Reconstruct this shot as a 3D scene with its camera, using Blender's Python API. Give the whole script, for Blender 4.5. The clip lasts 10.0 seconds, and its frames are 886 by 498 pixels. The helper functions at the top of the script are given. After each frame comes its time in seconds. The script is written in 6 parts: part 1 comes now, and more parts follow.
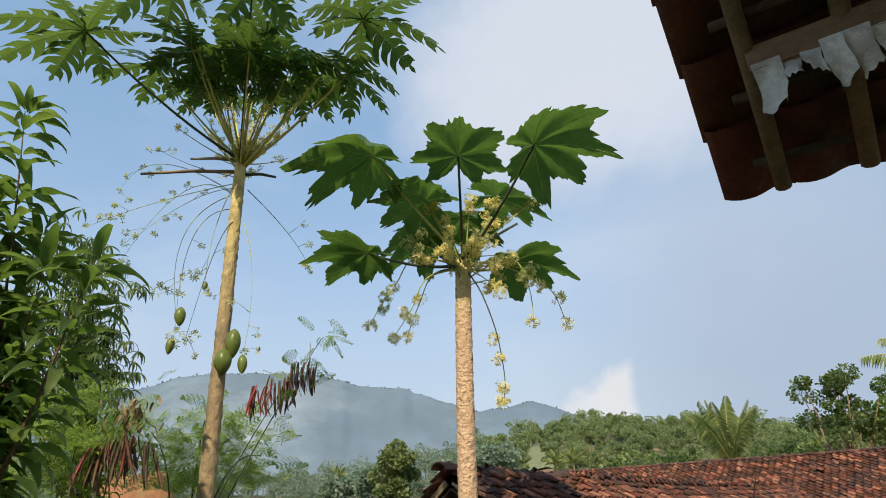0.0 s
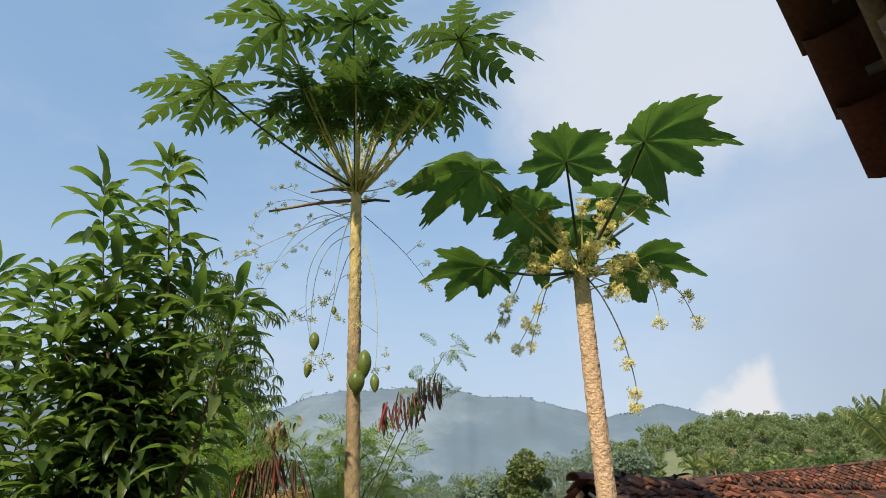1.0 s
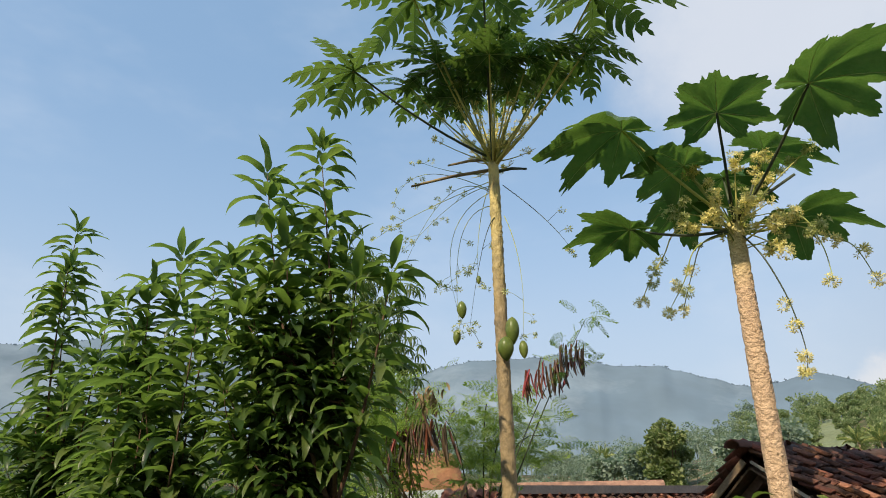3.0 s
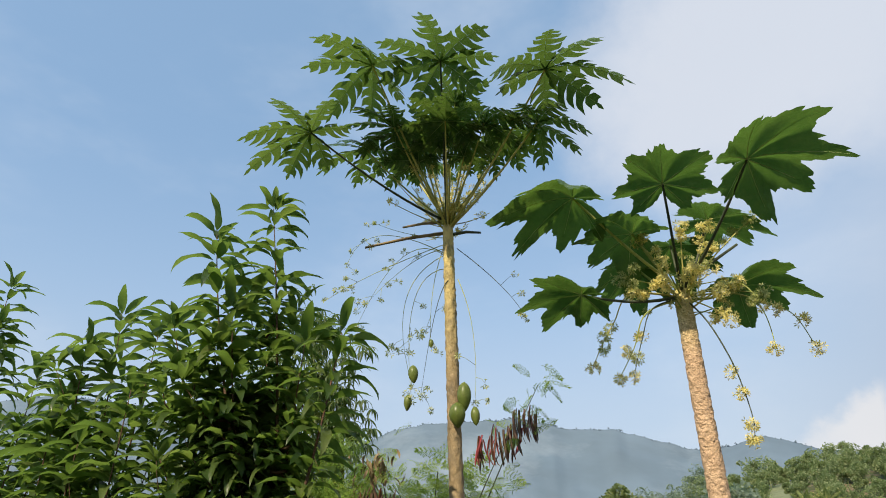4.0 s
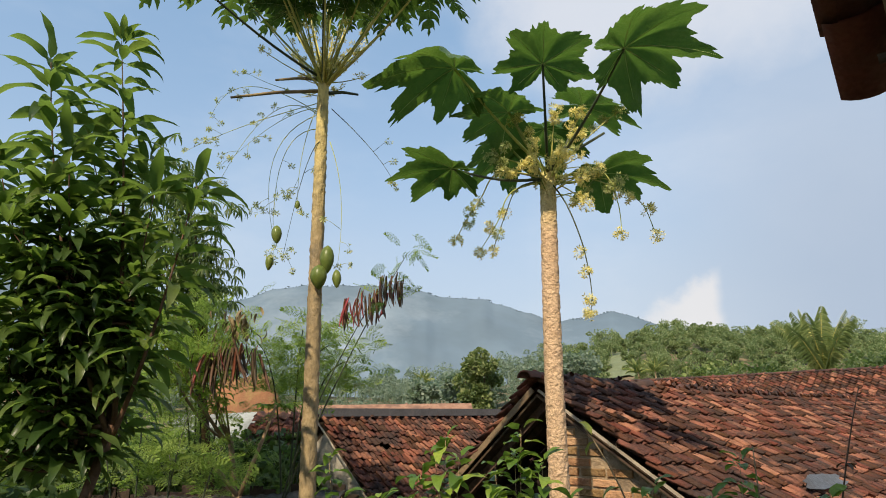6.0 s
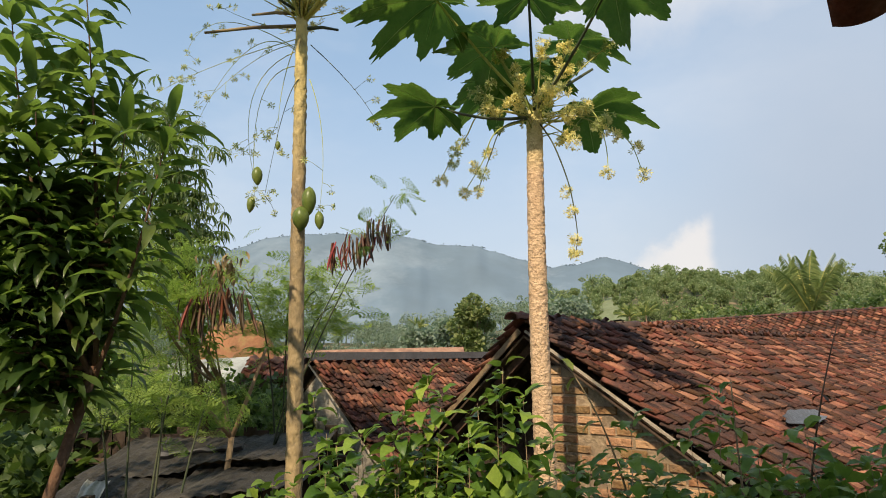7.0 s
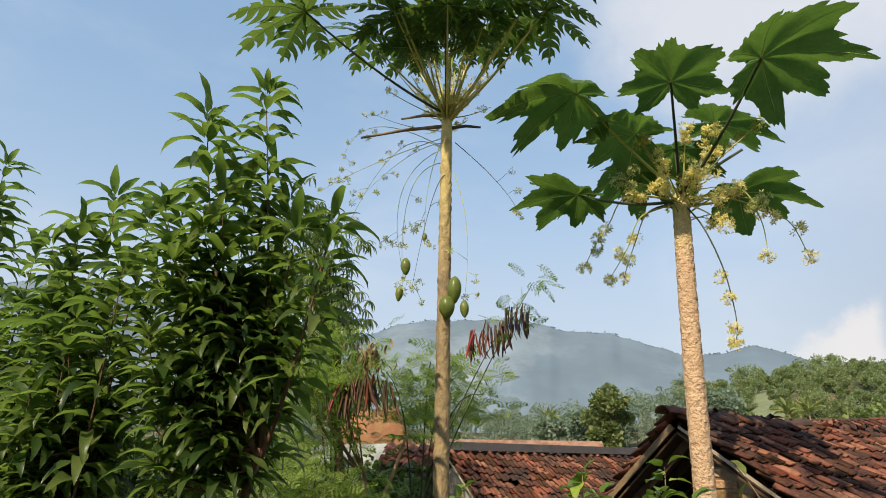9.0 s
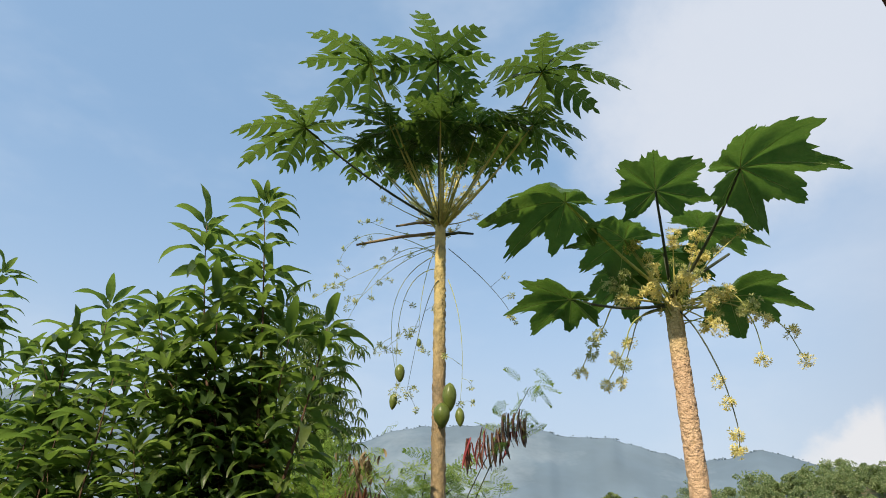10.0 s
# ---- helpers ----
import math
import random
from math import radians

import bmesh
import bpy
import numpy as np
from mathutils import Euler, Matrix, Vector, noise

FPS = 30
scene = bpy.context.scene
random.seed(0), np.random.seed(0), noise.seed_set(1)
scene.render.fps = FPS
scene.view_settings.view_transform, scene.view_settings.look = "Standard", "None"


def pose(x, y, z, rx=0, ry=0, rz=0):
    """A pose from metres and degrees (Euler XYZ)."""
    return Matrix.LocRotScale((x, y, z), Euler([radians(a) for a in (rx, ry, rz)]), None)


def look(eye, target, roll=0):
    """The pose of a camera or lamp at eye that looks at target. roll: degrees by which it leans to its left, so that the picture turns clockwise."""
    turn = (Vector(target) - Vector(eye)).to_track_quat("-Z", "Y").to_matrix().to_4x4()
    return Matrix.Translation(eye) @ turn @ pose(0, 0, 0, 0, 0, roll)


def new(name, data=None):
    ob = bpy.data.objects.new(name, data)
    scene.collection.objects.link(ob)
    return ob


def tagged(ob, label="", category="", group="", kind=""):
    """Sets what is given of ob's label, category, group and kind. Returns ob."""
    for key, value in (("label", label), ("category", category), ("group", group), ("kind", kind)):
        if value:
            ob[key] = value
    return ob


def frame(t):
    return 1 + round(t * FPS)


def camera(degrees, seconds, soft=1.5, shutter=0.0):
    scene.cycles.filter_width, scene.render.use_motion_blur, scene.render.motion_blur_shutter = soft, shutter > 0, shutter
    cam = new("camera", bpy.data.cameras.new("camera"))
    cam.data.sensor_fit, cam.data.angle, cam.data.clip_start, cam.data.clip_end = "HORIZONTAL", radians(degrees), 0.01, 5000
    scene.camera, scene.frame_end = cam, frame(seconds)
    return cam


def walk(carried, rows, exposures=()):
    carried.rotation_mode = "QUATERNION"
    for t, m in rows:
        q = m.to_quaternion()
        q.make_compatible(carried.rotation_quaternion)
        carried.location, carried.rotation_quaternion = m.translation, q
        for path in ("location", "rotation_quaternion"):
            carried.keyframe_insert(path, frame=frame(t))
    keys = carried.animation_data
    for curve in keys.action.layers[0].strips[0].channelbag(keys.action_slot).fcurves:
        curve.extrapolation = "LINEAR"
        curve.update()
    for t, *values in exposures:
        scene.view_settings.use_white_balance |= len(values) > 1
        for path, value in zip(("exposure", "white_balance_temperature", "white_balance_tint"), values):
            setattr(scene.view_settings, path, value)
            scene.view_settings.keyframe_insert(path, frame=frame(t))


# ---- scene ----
# ---- camera and its walk ----
cam = camera(70.9, 10.0, soft=0.95)
EYE = 1.6
ROWS = [
    (0.0, -0.013, 0.017, -0.001, 0.68, 23.38, 2.19),
    (0.5, -0.013, 0.010, -0.001, 4.05, 23.95, 2.24),
    (1.0, -0.042, -0.021, 0.006, 11.92, 24.70, 2.72),
    (1.5, -0.079, -0.040, -0.008, 18.51, 23.14, 2.84),
    (2.0, -0.105, -0.068, -0.019, 23.96, 24.80, 2.55),
    (3.5, -0.162, -0.071, -0.007, 22.54, 21.60, 0.40),
    (4.0, -0.137, -0.053, 0.009, 19.25, 27.80, 1.53),
    (4.5, -0.099, -0.059, 0.025, 12.68, 30.59, 1.25),
    (5.0, -0.093, -0.041, 0.026, 9.25, 23.89, 1.19),
    (5.5, -0.073, -0.021, 0.020, 8.32, 19.29, 0.80),
    (7.0, -0.003, 0.057, -0.020, 7.42, 10.71, 1.51),
    (7.5, 0.014, 0.071, -0.030, 8.80, 10.82, 1.10),
    (8.0, -0.018, 0.043, -0.018, 14.34, 14.86, 1.00),
    (8.5, -0.058, 0.040, -0.019, 16.61, 15.51, 0.38),
    (9.0, -0.085, 0.014, -0.014, 18.90, 18.70, -0.87),
    (9.5, -0.086, -0.004, -0.008, 17.46, 22.46, -1.29),
    (10.0, -0.076, -0.014, -0.003, 18.57, 28.05, -0.27),
]
walk(cam, [(t, pose(x, y, EYE + z, 90 + pitch, roll, yaw)) for t, x, y, z, yaw, pitch, roll in ROWS],
     exposures=[(0.0, 0.11, 6500, 10), (5.5, 0.11, 6550, 10), (7.0, 0.20, 6900, 11), (9.0, 0.18, 6800, 11), (10.0, 0.15, 6550, 10)])

# ---- sky and sun ----
# the sun stands behind the viewer, a little to the left, not quite half way up
SUN_EL, SUN_AZ = 42.0, 191.0
world = bpy.data.worlds.new("sky")
scene.world = world
world.use_nodes = True
wn, wl = world.node_tree.nodes, world.node_tree.links
wn.clear()


def wnode(kind, **values):
    n = wn.new(kind)
    for k, v in values.items():
        n.inputs[k].default_value = v
    return n


def wmath(op, a, b=None, clamp=False):
    n = wn.new("ShaderNodeMath")
    n.operation, n.use_clamp = op, clamp
    for i, v in enumerate((a, b)):
        if v is None:
            continue
        if isinstance(v, (int, float)):
            n.inputs[i].default_value = v
        else:
            wl.new(v, n.inputs[i])
    return n.outputs[0]


def wstep(v, lo, hi):
    n = wn.new("ShaderNodeMapRange")
    n.interpolation_type = "SMOOTHSTEP"
    n.inputs[1].default_value, n.inputs[2].default_value = lo, hi
    wl.new(v, n.inputs[0])
    return n.outputs[0]


def wmix(f, a, b):
    n = wn.new("ShaderNodeMix")
    n.data_type = "RGBA"
    for s, v in ((0, f), (6, a), (7, b)):
        if isinstance(v, tuple):
            n.inputs[s].default_value = v
        elif isinstance(v, float):
            n.inputs[s].default_value = v
        else:
            wl.new(v, n.inputs[s])
    return n.outputs[2]


coord = wn.new("ShaderNodeTexCoord")
sky = wn.new("ShaderNodeTexSky")
sky.sky_type, sky.sun_disc = "NISHITA", False
sky.sun_elevation, sky.sun_rotation = radians(SUN_EL), radians(SUN_AZ)
sky.air_density, sky.dust_density, sky.ozone_density = 1.0, 1.6, 1.5
dirs = coord.outputs["Generated"]


def wnoise(scale, detail, rough, squash=1.0, shift=0.0):
    m = wn.new("ShaderNodeMapping")
    m.inputs["Scale"].default_value = (scale, scale, scale * squash)
    m.inputs["Location"].default_value = (shift, shift * 0.7, shift * 0.3)
    wl.new(dirs, m.inputs["Vector"])
    n = wn.new("ShaderNodeTexNoise")
    n.inputs["Scale"].default_value, n.inputs["Detail"].default_value, n.inputs["Roughness"].default_value = 1.0, detail, rough
    wl.new(m.outputs[0], n.inputs["Vector"])
    return n.outputs["Fac"]


def toward(az, el, lo, hi, wob):
    """A soft round bank of cloud about one direction, with an uneven rim."""
    d = wn.new("ShaderNodeVectorMath")
    d.operation = "DOT_PRODUCT"
    a, e = radians(az), radians(el)
    d.inputs[1].default_value = (math.sin(a) * math.cos(e), math.cos(a) * math.cos(e), math.sin(e))
    wl.new(dirs, d.inputs[0])
    v = wmath("ADD", d.outputs["Value"], wmath("MULTIPLY", wmath("SUBTRACT", billow, 0.5), wob))
    return wstep(v, lo, hi)


billow = wnoise(5.5, 7.0, 0.6)
wisps = wnoise(2.2, 5.0, 0.6, 2.2, 3.1)
sep = wn.new("ShaderNodeSeparateXYZ")
wl.new(dirs, sep.inputs[0])
up = sep.outputs["Z"]
blue = wn.new("ShaderNodeVectorMath")
blue.operation = "SCALE"
blue.inputs["Scale"].default_value = 0.15
wl.new(sky.outputs[0], blue.inputs[0])
haze = wmath("SUBTRACT", 1.0, wstep(up, 0.02, 0.62))
base = wmix(0.55, blue.outputs[0], (0.345, 0.555, 0.815, 1))
base = wmix(wmath("MULTIPLY", haze, 0.70), base, (0.545, 0.655, 0.78, 1))
thin = wmath("MULTIPLY", wstep(wisps, 0.44, 0.80), 0.30)
base = wmix(thin, base, (0.80, 0.84, 0.90, 1))
bank = wmath("MAXIMUM", toward(11.5, 38.5, 0.968, 0.998, 0.034), toward(24.0, 41.0, 0.960, 0.996, 0.034))
bank = wmath("MAXIMUM", bank, wmath("MULTIPLY", toward(24.0, 31.0, 0.935, 0.995, 0.05), 0.22))
bearing = wmath("MULTIPLY", wmath("ARCTAN2", sep.outputs["X"], sep.outputs["Y"]), 57.3)
height = wmath("MULTIPLY", wmath("ARCSINE", up), 57.3)
ragged = wmath("MULTIPLY", wmath("SUBTRACT", wnoise(26.0, 5.0, 0.6, 1.0, 1.7), 0.5), 3.4)
crest = wmath("SUBTRACT", wmath("ADD", wmath("MULTIPLY", bearing, 0.55), 3.0), height)
puff = wstep(wmath("ADD", crest, ragged), -0.9, 1.1)
puff = wmath("MULTIPLY", puff, wmath("SUBTRACT", 1.0, wstep(wmath("ADD", bearing, wmath("MULTIPLY", ragged, 0.3)), 16.0, 17.2)))
puff = wmath("MULTIPLY", puff, wstep(bearing, 4.0, 14.5))
puff = wmath("MULTIPLY", puff, 0.62)
grey = wmath("MULTIPLY", wstep(height, 24.0, 8.0), wmath("MAXIMUM", wstep(bearing, -10.0, 14.0), 0.6))
base = wmix(wmath("MULTIPLY", grey, 0.45), base, (0.54, 0.58, 0.64, 1))
shade = wmath("MULTIPLY", wstep(bearing, 8.0, 28.0), wstep(height, 42.0, 14.0))
base = wmix(wmath("MULTIPLY", shade, 0.85), base, (0.385, 0.475, 0.610, 1))
base = wmix(puff, base, (0.86, 0.82, 0.79, 1))
base = wmix(wmath("MULTIPLY", bank, 0.90), base, (0.665, 0.705, 0.780, 1))
bg = wnode("ShaderNodeBackground", Strength=1.0)
wl.new(base, bg.inputs["Color"])
wout = wn.new("ShaderNodeOutputWorld")
wl.new(bg.outputs[0], wout.inputs["Surface"])

sun = new("sun", bpy.data.lights.new("sun", "SUN"))
sun.data.energy, sun.data.angle, sun.data.color = 4.6, radians(0.8), (1.0, 0.86, 0.64)
sa, se = radians(SUN_AZ), radians(SUN_EL)
sun.matrix_world = look((math.sin(sa) * math.cos(se) * 30, math.cos(sa) * math.cos(se) * 30, math.sin(se) * 30), (0, 0, 0))


# ---- materials ----
def material(name, colours, scale=6.0, rough=0.6, bump=0.15, fine=60.0, vary=0.25, island=False, through_light=0.0, spec=0.35,
             stain=None, stain_scale=1.5, stain_at=(0.5, 0.7), metal=0.0, stretch=(1, 1, 1), bump_scale=None, grade=None, glow=(0.25, 0.40, 0.05)):
    """A surface of two colours mixed by coarse noise, with fine grain, piece-by-piece variation, stains and relief."""
    m = bpy.data.materials.new(name)
    m.use_nodes = True
    n, l = m.node_tree.nodes, m.node_tree.links
    bsdf = n["Principled BSDF"]
    geo, info, tc = n.new("ShaderNodeNewGeometry"), n.new("ShaderNodeObjectInfo"), n.new("ShaderNodeTexCoord")
    mp = n.new("ShaderNodeMapping")
    mp.inputs["Scale"].default_value = stretch
    l.new(geo.outputs["Position"], mp.inputs["Vector"])

    def noise_tex(s, d=4.0, r=0.55):
        t = n.new("ShaderNodeTexNoise")
        t.inputs["Scale"].default_value, t.inputs["Detail"].default_value, t.inputs["Roughness"].default_value = s, d, r
        l.new(mp.outputs[0], t.inputs["Vector"])
        return t.outputs["Fac"]

    def mix(f, a, b, blend="MIX"):
        x = n.new("ShaderNodeMix")
        x.data_type, x.blend_type = "RGBA", blend
        for s, v in ((0, f), (6, a), (7, b)):
            if isinstance(v, (tuple, list)):
                x.inputs[s].default_value = (*v[:3], 1)
            elif isinstance(v, float):
                x.inputs[s].default_value = v
            else:
                l.new(v, x.inputs[s])
        return x.outputs[2]

    def span(v, lo, hi, a=0.0, b=1.0):
        r = n.new("ShaderNodeMapRange")
        r.inputs[1].default_value, r.inputs[2].default_value, r.inputs[3].default_value, r.inputs[4].default_value = lo, hi, a, b
        l.new(v, r.inputs[0])
        return r.outputs[0]

    col = mix(span(noise_tex(scale), 0.35, 0.65), colours[0], colours[1])
    grain = noise_tex(fine, 3.0)
    rnd = geo.outputs["Random Per Island"] if island else info.outputs["Random"]
    hsv = n.new("ShaderNodeHueSaturation")
    l.new(col, hsv.inputs["Color"])
    l.new(span(rnd, 0, 1, 1 - vary, 1 + vary), hsv.inputs["Value"])
    l.new(span(rnd, 0, 1, 0.5 + 0.06 * vary, 0.5 - 0.06 * vary), hsv.inputs["Hue"])
    col = mix(span(grain, 0.3, 0.7, 0.0, 0.35), hsv.outputs[0], (0.35 * colours[0][0], 0.35 * colours[0][1], 0.35 * colours[0][2]))
    if len(colours) > 2:
        col = mix(span(rnd, 0.55, 0.95, 0.0, 0.8), col, colours[2])
    if grade:
        z = n.new("ShaderNodeSeparateXYZ")
        l.new(geo.outputs["Position"], z.inputs[0])
        col = mix(span(z.outputs["Z"], grade[0], grade[1]), col, grade[2])
    if stain:
        col = mix(span(noise_tex(stain_scale, 6.0, 0.65), stain_at[0], stain_at[1]), col, stain)
    l.new(col, bsdf.inputs["Base Color"])
    bsdf.inputs["Metallic"].default_value = metal
    bsdf.inputs["Specular IOR Level"].default_value = spec
    l.new(span(grain, 0.3, 0.7, max(rough - 0.1, 0.05), min(rough + 0.12, 1)), bsdf.inputs["Roughness"])
    if bump:
        b = n.new("ShaderNodeBump")
        b.inputs["Strength"].default_value, b.inputs["Distance"].default_value = bump, 0.02
        l.new(noise_tex(bump_scale or fine * 0.5, 5.0), b.inputs["Height"])
        l.new(b.outputs[0], bsdf.inputs["Normal"])
    if through_light:
        tr, mx = n.new("ShaderNodeBsdfTranslucent"), n.new("ShaderNodeMixShader")
        l.new(mix(0.45, col, glow), tr.inputs["Color"])
        mx.inputs[0].default_value = through_light
        l.new(bsdf.outputs[0], mx.inputs[1])
        l.new(tr.outputs[0], mx.inputs[2])
        l.new(mx.outputs[0], n["Material Output"].inputs["Surface"])
    return m


LEAF_L = material("papaya_leaf_green", [(0.040, 0.108, 0.020), (0.082, 0.172, 0.034)], 13, 0.26, 0.35, 90, 0.5, through_light=0.38, spec=0.55, glow=(0.23, 0.36, 0.05), stain=(0.135, 0.190, 0.045), stain_scale=26, stain_at=(0.52, 0.78))
LEAF_R = material("broad_leaf_green", [(0.040, 0.118, 0.020), (0.088, 0.182, 0.034)], 8, 0.34, 0.6, 70, 0.3, through_light=0.38, glow=(0.19, 0.35, 0.05), stain=(0.115, 0.185, 0.04), stain_scale=17, stain_at=(0.54, 0.80))
VEIN = material("pale_leaf_vein", [(0.40, 0.52, 0.20), (0.46, 0.56, 0.24)], 8, 0.5, 0.0, 60, 0.1)
LEAF_OLD = material("yellowing_leaf", [(0.16, 0.20, 0.03), (0.30, 0.32, 0.07)], 14, 0.5, 0.1, 90, 0.2, through_light=0.25)
LEAF_M = material("mango_leaf_green", [(0.074, 0.134, 0.034), (0.134, 0.202, 0.056)], 5, 0.36, 0.10, 80, 0.55, through_light=0.58, spec=0.50)
LEAF_MJ = material("mango_leaf_mass", [(0.074, 0.134, 0.034), (0.134, 0.202, 0.056)], 5, 0.36, 0.10, 80, 0.55, island=True, through_light=0.58, spec=0.50)
LEAF_MB = material("far_mango_leaf", [(0.105, 0.160, 0.055), (0.170, 0.215, 0.090)], 3, 0.4, 0.0, 60, 0.45, island=True, through_light=0.48)
LEAF_F = material("feather_leaf_green", [(0.255, 0.380, 0.080), (0.360, 0.485, 0.115)], 2.5, 0.55, 0.0, 60, 0.35, island=True, through_light=0.60)
LEAF_S = material("shrub_leaf_green", [(0.128, 0.230, 0.034), (0.225, 0.335, 0.055)], 4, 0.42, 0.08, 80, 0.5, through_light=0.35)
LEAF_SJ = material("shrub_leaf_mass", [(0.128, 0.230, 0.034), (0.225, 0.335, 0.055)], 4, 0.42, 0.08, 80, 0.5, island=True, through_light=0.35)
# far greens are paled and blued, so the leaf colour carries the haze
LEAF_W = material("haze_paled_woodland_green", [(0.240, 0.310, 0.160), (0.380, 0.440, 0.225), (0.48, 0.50, 0.28)], 0.09, 0.9, 0.0, 4, 0.34, island=True, through_light=0.55, spec=0.02)
LEAF_V = material("haze_painted_valley_green", [(0.245, 0.320, 0.265), (0.305, 0.375, 0.310), (0.33, 0.37, 0.29)], 0.05, 0.95, 0.0, 4, 0.2, island=True, through_light=0.45, spec=0.0)
LEAF_U = material("weed_green", [(0.042, 0.078, 0.020), (0.082, 0.126, 0.032)], 3, 0.5, 0.0, 60, 0.4, island=True, through_light=0.3)
LEAF_P = material("palm_leaf_green", [(0.165, 0.225, 0.070), (0.260, 0.305, 0.105)], 1.5, 0.5, 0.0, 20, 0.35, island=True, through_light=0.4)
LEAF_RT = material("dense_mango_leaf", [(0.150, 0.200, 0.075), (0.265, 0.295, 0.115)], 1.2, 0.5, 0.0, 20, 0.4, island=True, through_light=0.40)
BARK_L = material("papaya_bark_smooth", [(0.44, 0.315, 0.165), (0.29, 0.215, 0.125)], 9, 0.66, 0.9, 70, 0.1, stain=(0.13, 0.105, 0.065), stain_scale=15, stain_at=(0.48, 0.74), stretch=(1, 1, 0.55), bump_scale=34, grade=(2.6, 3.7, (0.70, 0.56, 0.20)))
BARK_R = material("papaya_bark_scarred", [(0.80, 0.545, 0.350), (0.64, 0.42, 0.265)], 30, 0.72, 1.0, 120, 0.15, stain=(0.20, 0.13, 0.075), stain_scale=45, stain_at=(0.55, 0.75), bump_scale=60, grade=(2.7, 3.12, (0.64, 0.56, 0.21)))
STEM_G = material("green_stalk", [(0.33, 0.40, 0.09), (0.42, 0.43, 0.12)], 6, 0.45, 0.05, 60, 0.25)
STEM_Y = material("yellow_stalk", [(0.66, 0.58, 0.17), (0.54, 0.50, 0.14)], 6, 0.5, 0.05, 60, 0.2)
STEM_D = material("dark_stalk", [(0.055, 0.075, 0.040), (0.085, 0.095, 0.055)], 6, 0.55, 0.05, 60, 0.2)
STEM_DRY = material("dry_stalk", [(0.30, 0.22, 0.10), (0.18, 0.13, 0.07)], 8, 0.7, 0.3, 60, 0.2)
PETAL = material("cream_petal", [(0.92, 0.82, 0.26), (0.93, 0.87, 0.44)], 40, 0.55, 0.0, 60, 0.2, island=True, through_light=0.45, glow=(0.80, 0.70, 0.20))
PETAL_P = material("pale_petal", [(0.52, 0.56, 0.20), (0.64, 0.62, 0.28)], 40, 0.55, 0.0, 60, 0.2, island=True, through_light=0.45)
FRUIT = material("green_fruit_skin", [(0.125, 0.170, 0.034), (0.190, 0.225, 0.050)], 12, 0.38, 0.08, 60, 0.15, stain=(0.20, 0.24, 0.06), stain_scale=14, stain_at=(0.6, 0.85))
POD_R = material("red_brown_pod", [(0.26, 0.060, 0.032), (0.16, 0.050, 0.030)], 10, 0.5, 0.1, 60, 0.5)
POD_B = material("dark_brown_pod", [(0.085, 0.050, 0.030), (0.160, 0.100, 0.055)], 10, 0.5, 0.1, 60, 0.5)
BARK_M = material("mango_bark", [(0.15, 0.080, 0.044), (0.090, 0.055, 0.034)], 10, 0.8, 0.7, 60, 0.15)
BARK_T = material("pale_bark", [(0.36, 0.25, 0.14), (0.26, 0.18, 0.105)], 9, 0.75, 0.4, 60, 0.15)
TILE = material("old_red_tile", [(0.200, 0.056, 0.031), (0.105, 0.034, 0.022), (0.430, 0.205, 0.115)], 7, 0.80, 0.7, 55, 0.55,
                stain=(0.055, 0.033, 0.028), stain_scale=2.3, stain_at=(0.42, 0.62), bump_scale=45)
TILE_J = material("old_red_tile_field", [(0.200, 0.056, 0.031), (0.105, 0.034, 0.022), (0.430, 0.205, 0.115)], 7, 0.80, 0.7, 55, 0.55, island=True,
                  stain=(0.055, 0.033, 0.028), stain_scale=2.3, stain_at=(0.42, 0.62), bump_scale=45)
TILE_N = material("own_roof_tile", [(0.160, 0.040, 0.024), (0.110, 0.032, 0.022)], 6, 0.6, 0.3, 55, 0.25, stain=(0.05, 0.03, 0.02), stain_scale=3, stain_at=(0.5, 0.75))
RIDGE = material("blackened_ridge_tile", [(0.095, 0.050, 0.038), (0.055, 0.036, 0.032), (0.18, 0.075, 0.05)], 8, 0.75, 0.5, 50, 0.3)
BRICK = material("weathered_brick", [(0.47, 0.250, 0.125), (0.34, 0.155, 0.080), (0.55, 0.37, 0.20)], 14, 0.85, 1.0, 60, 0.4, stain=(0.15, 0.105, 0.07), stain_scale=3.2, stain_at=(0.48, 0.72))
MORTAR = material("lime_mortar", [(0.43, 0.32, 0.20), (0.30, 0.215, 0.135)], 16, 0.92, 1.0, 50, 0.1, stain=(0.12, 0.09, 0.065), stain_scale=3.0, stain_at=(0.45, 0.72))
PLASTER = material("grey_cement_plaster", [(0.50, 0.45, 0.37), (0.36, 0.325, 0.265)], 3, 0.88, 0.4, 50, 0.1, stain=(0.12, 0.11, 0.09), stain_scale=2, stain_at=(0.5, 0.75))
LIME = material("limewashed_wall", [(0.62, 0.58, 0.50), (0.50, 0.46, 0.40)], 2, 0.9, 0.25, 50, 0.08, stain=(0.30, 0.26, 0.20), stain_scale=1.2, stain_at=(0.55, 0.85))
WOOD = material("weathered_board", [(0.30, 0.205, 0.120), (0.19, 0.130, 0.078)], 9, 0.78, 0.6, 45, 0.2, stretch=(1, 1, 1), stain=(0.09, 0.065, 0.045), stain_scale=5, stain_at=(0.55, 0.8))
WOOD_P = material("bleached_board", [(0.52, 0.45, 0.36), (0.38, 0.31, 0.24)], 9, 0.8, 0.6, 45, 0.2, stain=(0.16, 0.12, 0.09), stain_scale=6, stain_at=(0.55, 0.8))
